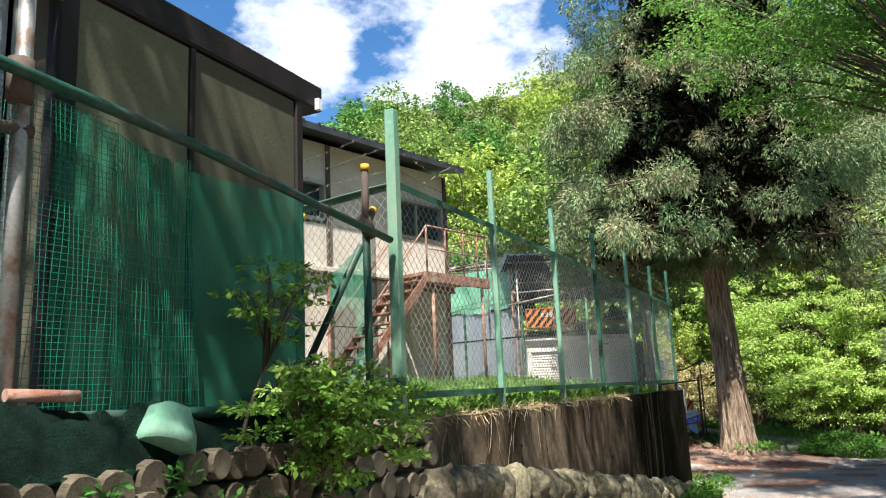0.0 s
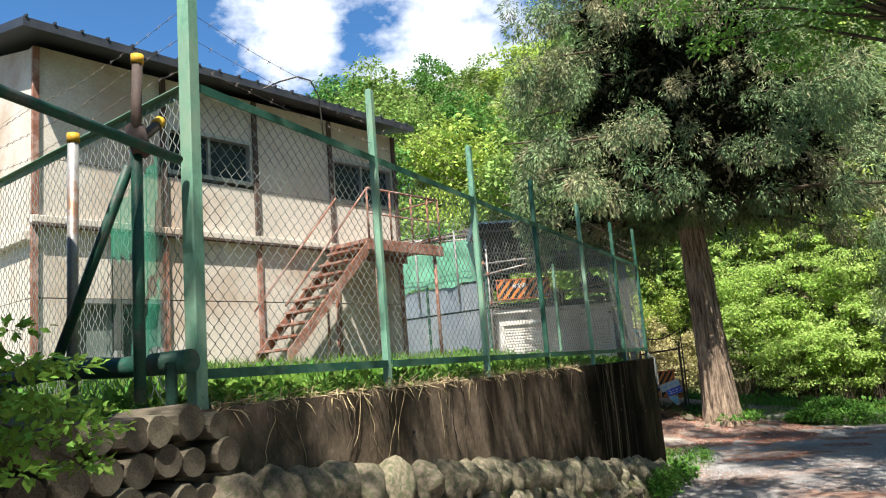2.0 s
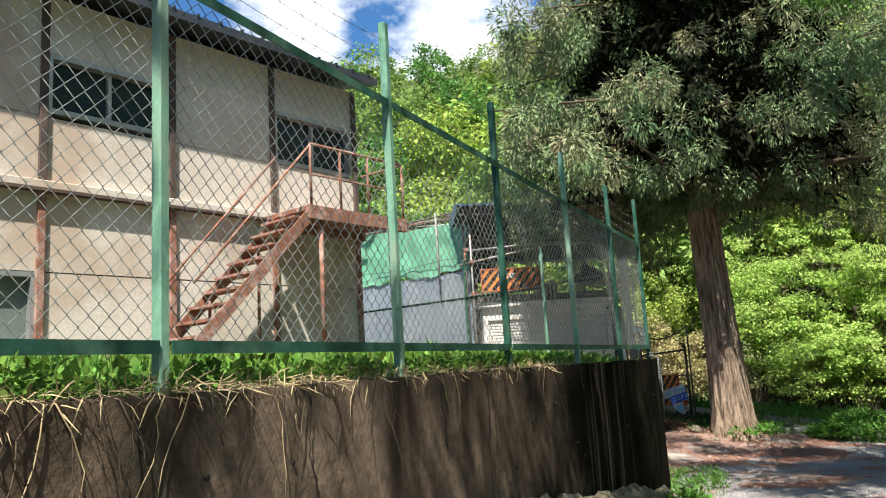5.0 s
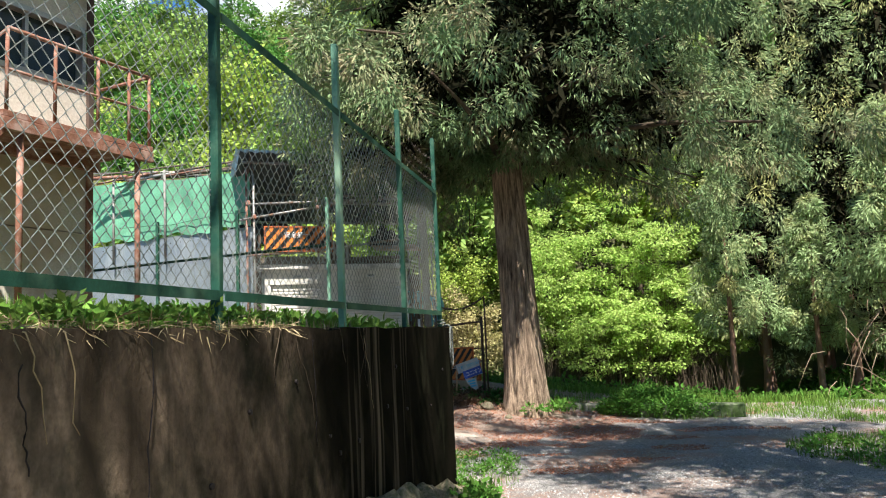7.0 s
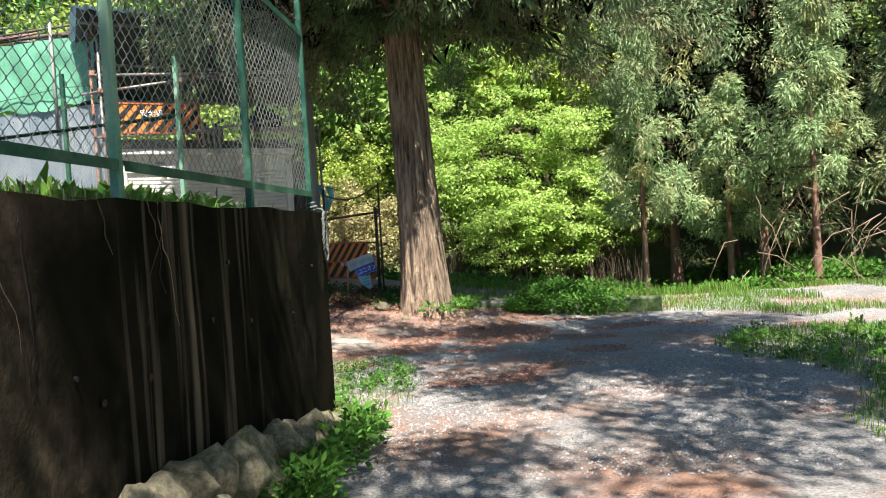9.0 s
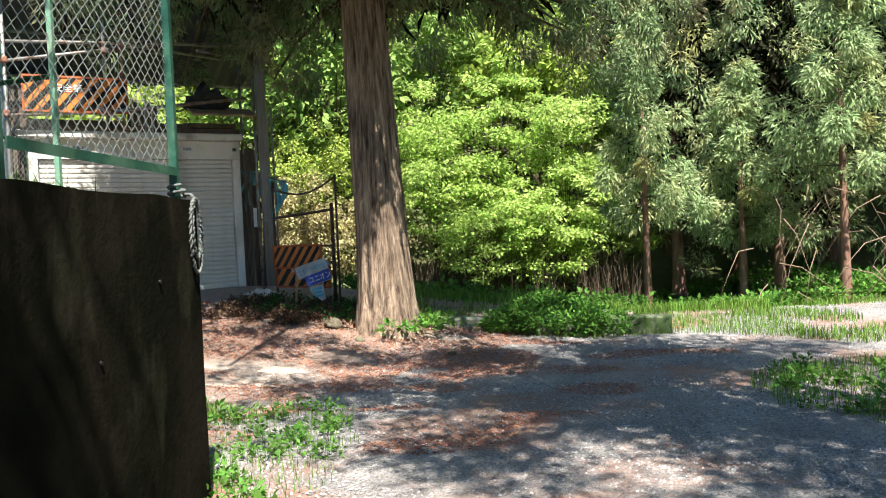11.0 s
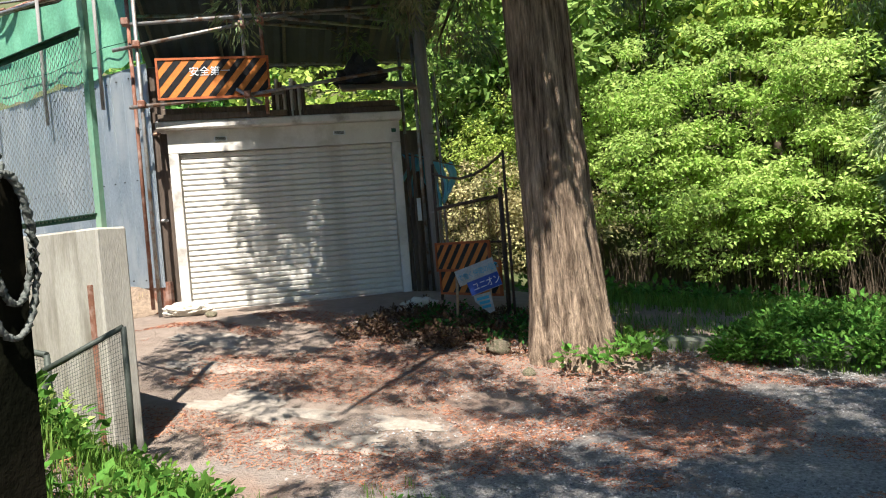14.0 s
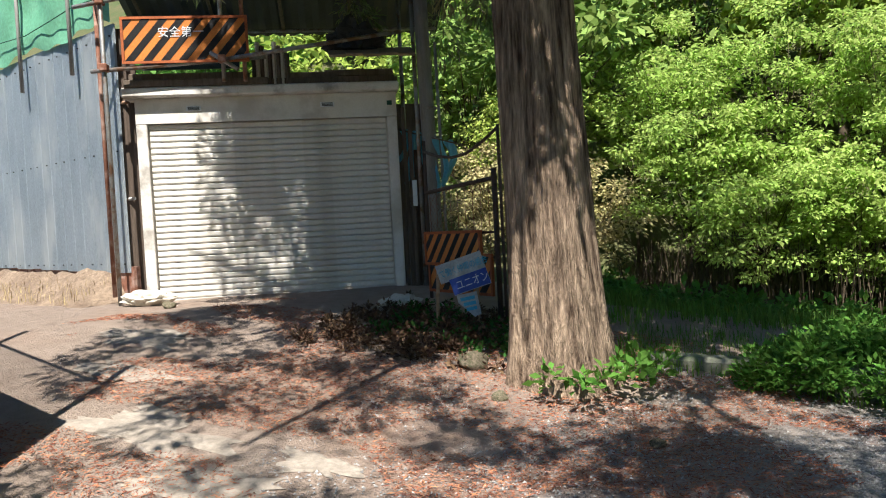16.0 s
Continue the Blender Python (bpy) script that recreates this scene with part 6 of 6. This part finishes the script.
for x, y in ((7.2, 24.6), (9.3, 26.5), (7.6, 28.5), (6.0, 30.0), (11.5, 24.5), (10.8, 30), (13.5, 27), (10.6, 21.5), (14.5, 22), (13.5, 16.5), (4.5, 33), (9, 33)):
    s = rnd.uniform(0.85, 1.25)
    copy_thing(tall, Matrix.Translation((x, y, ground_z(x, y))) @ pose(0, 0, 0, 0, 0, rnd.uniform(0, 360)) @ Matrix.Diagonal((s, s, s * rnd.uniform(0.9, 1.15), 1)))

# forest on the valley sides
protos = []
for k, (mat, hh) in enumerate(((M_HILL, 9), (M_HILL_Y, 8), (M_HILL_D, 10))):
    protos.append(broadleaf("forest_tree", (-12 - 5 * k, 36 + k, ground_z(-12 - 5 * k, 36 + k)), hh, 0.16, (-12 - 5 * k, 36 + k, ground_z(-12 - 5 * k, 36 + k) + hh * 0.62), (3.0, 3.0, hh * 0.36), 45, "sunlit broadleaf tree in the hillside forest", mat, 0.31, 90, "hillside forest", seed=40 + k, clump_r=1.0, flat=0.6))
count = 0
for i in range(1200):
    x, y = rnd.uniform(-62, 30), rnd.uniform(24, 66)
    z = ground_z(x, y)
    if -16 < x < 13 and y < 33:
        continue
    if (x - 1) / (y + 0.7) < -0.66 + 0.06 * math.sin(y):
        continue
    if any((x - a) ** 2 + (y - b) ** 2 < 14 for a, b in ((o.location.x, o.location.y) for o in bpy.data.objects if o.name.startswith("forest_tree"))):
        continue
    s = rnd.uniform(0.75, 1.3)
    copy_thing(protos[rnd.choice((0, 0, 1, 1, 2))], Matrix.Translation((x, y, z)) @ pose(0, 0, 0, 0, 0, rnd.uniform(0, 360)) @ Matrix.Diagonal((s, s, s, 1)))
    count += 1
    if count > 85:
        break
# unseen trees added behind the walk to close the valley and dim skylight
for x, y in ((10.5, 6), (12, 1), (10, -4), (13.5, -8), (8, -11), (3, -13), (-3, -12), (-8, -14), (14, 10), (16, 4), (6, -17), (0, -18)):
    s = rnd.uniform(0.95, 1.3)
    copy_thing(protos[rnd.randrange(3)], Matrix.Translation((x, y, ground_z(x, y))) @ pose(0, 0, 0, 0, 0, rnd.uniform(0, 360)) @ Matrix.Diagonal((s, s, s, 1)))
# trees behind the buildings and the hoarding, and at the foot of the far slope
for x, y in ((-1.2, 31.8), (2.3, 32.4), (5.4, 31.2), (8.2, 31.8), (-4.8, 33.2), (0.6, 35.4), (4.2, 36.0), (11.5, 33.0), (-13, 27), (-10, 28), (-6, 28.5), (-16, 29), (-3.6, 28), (-8, 32)):
    s = rnd.uniform(0.7, 0.95)
    copy_thing(protos[rnd.randrange(3)], Matrix.Translation((x, y, ground_z(x, y))) @ pose(0, 0, 0, 0, 0, rnd.uniform(0, 360)) @ Matrix.Diagonal((s, s, s, 1)))


# ---- low plants ----
def blades(name, spots, label, mat, height=(0.12, 0.35), width=0.012, category="grass"):
    """Many bent grass blades, one at each spot."""
    spots = np.asarray(spots)
    n = len(spots)
    h = RNG.uniform(height[0], height[1], n)[:, None]
    a = RNG.uniform(0, math.tau, n)
    d = np.stack([np.cos(a), np.sin(a), np.zeros(n)], 1)
    s = np.stack([-np.sin(a), np.cos(a), np.zeros(n)], 1) * width
    b = RNG.uniform(0.1, 0.6, n)[:, None]
    up = np.array([0, 0, 1.0])
    v = np.stack([spots - s, spots + s, spots + s * .8 + d * h * b * .35 + up * h * .6, spots - s * .8 + d * h * b * .35 + up * h * .6, spots + d * h * b + up * h * (1 - .3 * b), spots + d * h * b + up * h * (1 - .3 * b) + s * 0.05], 1).reshape(-1, 3)
    i = np.arange(n)[:, None] * 6
    f = np.concatenate([i + np.array([[0, 1, 2, 3]]), i + np.array([[3, 2, 5, 4]])])
    return single(name, raw_mesh(name, v, f), mat, label, category, kind="stuff")


def scatter(n, x0, x1, y0, y1, keep=None, dz=0.0):
    out = []
    while len(out) < n:
        x, y = RNG.uniform(x0, x1), RNG.uniform(y0, y1)
        if keep is None or keep(x, y):
            out.append((x, y, ground_z(x, y) + dz))
    return np.array(out)


def weeds(name, spots, label, mat, leaf, per, r, category="weeds"):
    pts, ds = [], []
    for c in spots:
        P, D = clump_points((c[0], c[1], c[2] + r * 0.5), (r, r, r * 0.8), per, 0.1)
        P[:, 2] = np.maximum(P[:, 2], c[2])
        pts.append(P), ds.append(D * np.array([1, 1, 0.4]) + np.array([0, 0, 0.35]))
    return single(name, leaf_mesh(name, np.concatenate(pts), leaf, 0.5, 0.0, np.concatenate(ds)), mat, label, category, kind="stuff")


def patchy(x, y):
    return noise.noise((x * 1.1, y * 1.1, 4)) > -0.25


blades("yard_grass", scatter(9000, -5.0, -1.36, 0.9, 10.8, patchy), "tall lit grass growing along the wall top", M_GRASS, (0.07, 0.27), 0.005)
weeds("yard_weeds", [p for p in scatter(150, -4.4, -1.4, 1.0, 10.6, patchy)], "leafy weeds along the wall top", M_WEED, 0.07, 40, 0.13)
weeds("fence_weeds", scatter(230, -2.0, -1.37, 1.0, 9.5, patchy), "broad-leaved weeds crowding the fence foot", M_AZALEA, 0.10, 26, 0.15)
weeds("wall_top_ivy", [(-1.28 + RNG.uniform(-0.05, 0.12), y, 2.06 + RNG.uniform(-0.03, 0.05)) for y in RNG.uniform(1.0, 7.2, 66)], "small creepers over the wall edge", M_GRASS, 0.045, 26, 0.06)
n = 1500
P = np.stack([RNG.uniform(-1.24, -1.095, n), RNG.uniform(0.95, 6.8, n), 2.05 + RNG.uniform(-0.005, 0.03, n)], 1)
D = np.stack([RNG.uniform(-0.2, 0.7, n), RNG.normal(0, 1, n), RNG.uniform(-0.45, 0.1, n)], 1)
single("wall_edge_straw", leaf_mesh("wall_edge_straw", P, 0.12, 0.045, 0.0, D * 2), M_STRAW, "matted dry straw on the wall edge", "straw", kind="stuff")
blades("wall_dry_grass", [(-1.12 + RNG.uniform(-0.12, 0.0), y, 2.04) for y in RNG.uniform(0.95, 8.0, 460)], "dry straw hanging on the wall top", M_STRAW, (0.03, 0.10), 0.003)
bank_ok = lambda x, y: y < 13.9 - 0.27 * (x + 3.4) and y > 11.0 and x < -1.75
blades("bank_grass", scatter(16000, -5.5, -1.3, 10.8, 14.2, bank_ok), "lush grass on the bank beside the gate", M_GRASS, (0.06, 0.22), 0.004)
weeds("bank_tall_weeds", scatter(60, -5.6, -3.3, 12.3, 13.8, bank_ok), "tall fresh weeds behind the gate leaf", M_LEAF, 0.07, 70, 0.26)
weeds("bank_weeds", scatter(130, -5.2, -1.4, 11.2, 14.1, bank_ok), "leafy weeds on the bank beside the gate", M_WEED, 0.08, 45, 0.17)
edge = lambda x, y: (x + 1.15) ** 2 / 0.5 + (y - 12.4) ** 2 / 3.2 < 1 + 0.5 * noise.noise((x * 3, y * 3, 0))
blades("verge_grass", scatter(1500, -2.3, -0.2, 10.4, 14.4, edge), "thin grass at the foot of the wall end", M_GRASS, (0.02, 0.11), 0.003)
weeds("verge_weeds", scatter(60, -2.0, -0.5, 10.2, 13.9, edge), "small weeds at the foot of the wall", M_WEED, 0.05, 35, 0.10)
weeds("footing_fern", [(-0.72 + RNG.uniform(-0.1, 0.15), y, stone_top(min(y, 10.8)) * 0.35 + RNG.uniform(0, 0.2)) for y in RNG.uniform(8.4, 10.9, 46)], "ferns and weeds over the stone footing", M_WEED, 0.07, 40, 0.14)
right_ok = lambda x, y: x > 3.35 + 0.4 * math.sin(y * 1.7) + 0.25 * noise.noise((x * 2, y * 2, 1))
blades("roadside_grass", scatter(11000, 3.0, 6.4, 9.5, 15.2, right_ok), "green grass patch beside the gravel", M_GRASS, (0.03, 0.13), 0.004)
weeds("roadside_weeds", scatter(120, 3.2, 6.2, 9.8, 15.0, right_ok), "leafy weeds in the grass patch", M_WEED, 0.07, 35, 0.12)
weeds("kerb_ivy", [(x, 18.45 - 0.22 * x + RNG.uniform(-0.45, 0.75), 0.20 + RNG.uniform(0, 0.40) * max(0.1, math.sin((x - 0.5) * 1.5))) for x in RNG.uniform(0.55, 2.55, 150)], "leafy green mound growing over the kerb beam", M_WEED, 0.07, 70, 0.2)
weeds("trunk_foot_weeds", [(-0.85 + 0.62 * math.cos(a) + RNG.uniform(-0.1, 0.25), 17.55 + 0.55 * math.sin(a) - 0.05, 0.45) for a in RNG.uniform(-1.5, 0.9, 10)], "fresh leafy weeds round the cedar foot", M_WEED, 0.10, 28, 0.15)
blades("kerb_grass", scatter(6500, -0.6, 5.0, 17.0, 19.6, lambda x, y: y > 18.05 - 0.22 * x + 0.22 * math.sin(x * 2.3)), "grass along the kerb beam", M_GRASS, (0.03, 0.15), 0.004)
weeds("sign_weeds", scatter(46, -3.0, -1.3, 17.7, 19.2), "dark weeds round the sign", M_IVY, 0.06, 34, 0.13)
weeds("dead_brush", scatter(110, -3.5, -1.3, 17.4, 19.3), "brown dead brush heaped round the sign", M_BRUSH, 0.06, 50, 0.10)
weeds("bank_undergrowth", scatter(520, -2.5, 9.0, 21.2, 27.5), "fresh undergrowth below the shrubs", M_WEED, 0.12, 60, 0.32)
blades("undergrowth_stems", scatter(1500, -2.0, 4.4, 25.8, 28.5), "thin dark stems under the shrubs", M_TWIG, (0.8, 2.2), 0.008, "stems")

blades("stream_bank_grass", scatter(7000, -1.5, 5.5, 19.5, 22.6, lambda x, y: noise.noise((x * 1.3, y * 1.3, 9)) > -0.1), "uneven grass on the bank past the kerb beam", M_GRASS, (0.05, 0.28), 0.006)
blades("clearing_grass", scatter(8000, 4.5, 10.5, 14.5, 22.0, lambda x, y: noise.noise((x * 0.8, y * 0.8, 3)) > 0.1), "thin grass in the sunny clearing", M_GRASS, (0.04, 0.16), 0.006)
# azalea bush on the log bank
bush = broadleaf("azalea_bush", (-0.96, -0.62, 1.75), 0.5, 0.015, (-0.62, -0.52, 2.13), (0.38, 0.50, 0.27), 66, "fresh green azalea bush growing on the log bank", M_AZALEA, 0.038, 60, seed=51, clump_r=0.13, flat=0.2, droop=0.05)
broadleaf("leafy_sapling", (-1.0, -0.85, 2.0), 0.7, 0.010, (-0.98, -0.52, 2.66), (0.20, 0.46, 0.22), 19, "thin sapling with fresh green leaves on the bank", M_AZALEA, 0.038, 34, seed=52, clump_r=0.11, flat=0.12, droop=0.0)
broadleaf("bright_shoot", (-0.8, -0.7, 1.9), 0.3, 0.008, (-0.66, -0.78, 2.33), (0.14, 0.20, 0.10), 14, "bright yellow-green new shoots on the bush", M_LEAF, 0.036, 40, seed=53, clump_r=0.06, flat=0.4)
weeds("bank_creeper", [(-0.92 + RNG.uniform(-0.06, 0.1), y, RNG.uniform(1.45, 1.95)) for y in RNG.uniform(-2.4, 0.2, 36)], "small plants rooted between the logs", M_IVY, 0.05, 22, 0.07)

mound = []
for k in range(700):
    q = PM @ Vector((RNG.uniform(0.3, 5.5), RNG.uniform(0.05, 0.7), 0))
    mound.append((q.x, q.y, ground_z(q.x, q.y) + 0.28 * max(0.0, 1 - (PN.dot(Vector((q.x, q.y)) - P0)) / 0.7)))
blades("mound_straw", mound, "dry straw on the earth bank", M_STRAW, (0.05, 0.20), 0.004)
weeds("gate_foot_weeds", scatter(26, -3.15, -2.35, 13.0, 13.9), "fresh weeds at the foot of the gate wall", M_AZALEA, 0.05, 34, 0.13)
# fallen bare branches at the edge of the cedars
rnd = random.Random(77)
for k in range(46):
    a = Vector((rnd.uniform(5.6, 9.2), rnd.uniform(20.5, 22.6), rnd.uniform(0.2, 2.6)))
    d = Vector((rnd.uniform(-1, 1), rnd.uniform(-0.5, 0.3), rnd.uniform(-0.5, 0.5)))
    bm = bmesh.new()
    pts = [a + d * t * 0.5 + Vector((rnd.uniform(-0.07, 0.07), rnd.uniform(-0.05, 0.05), rnd.uniform(-0.09, 0.09) - 0.15 * t * t)) for t in (0, 1, 2, 3)]
    tube(bm, pts, [0.011, 0.008, 0.005, 0.003], 5)
    single("bare_branch", bm, M_BARE, "pale bare branch hanging at the cedar edge", "branch", "bare branches")

# loose gravel and litter
n = 60000
P = np.concatenate([scatter(45000, -2.2, 4.4, 9.5, 18.5), scatter(15000, 2.0, 9.0, 14.5, 21.0)])
sz = RNG.uniform(0.004, 0.016, n)[:, None]
oc = np.array([[1, 0, 0], [-.5, .8, 0], [-.5, -.8, 0], [0.1, 0, .8]])
V = (P[:, None, :] + oc[None] * sz[:, None, :] * RNG.uniform(0.6, 1.3, (n, 4, 1))).reshape(-1, 3)
i = np.arange(n)[:, None] * 4
F = np.concatenate([i + np.array([[0, 1, 3]]), i + np.array([[1, 2, 3]]), i + np.array([[2, 0, 3]])])
single("loose_gravel", raw_mesh("loose_gravel", V, F), M_GRAVEL, "loose grey gravel lying on the road", "gravel", kind="stuff")


def litter_ok(x, y):
    d = math.hypot(x + 1.4, y - 16.9)
    return noise.noise((x * 0.9, y * 1.4, 8)) > -0.12 + (d - 2.0) * 0.17


L = scatter(60000, -6.0, 3.5, 12.0, 19.2, litter_ok, 0.008)
a = RNG.uniform(0, math.tau, len(L))
dl = np.stack([np.cos(a), np.sin(a), RNG.uniform(-0.05, 0.25, len(L))], 1)
single("cedar_litter", leaf_mesh("cedar_litter", L, 0.045, 0.15, 0.0, dl * 3), M_LITTER, "reddish fallen cedar sprays on the ground", "leaf litter", kind="stuff")
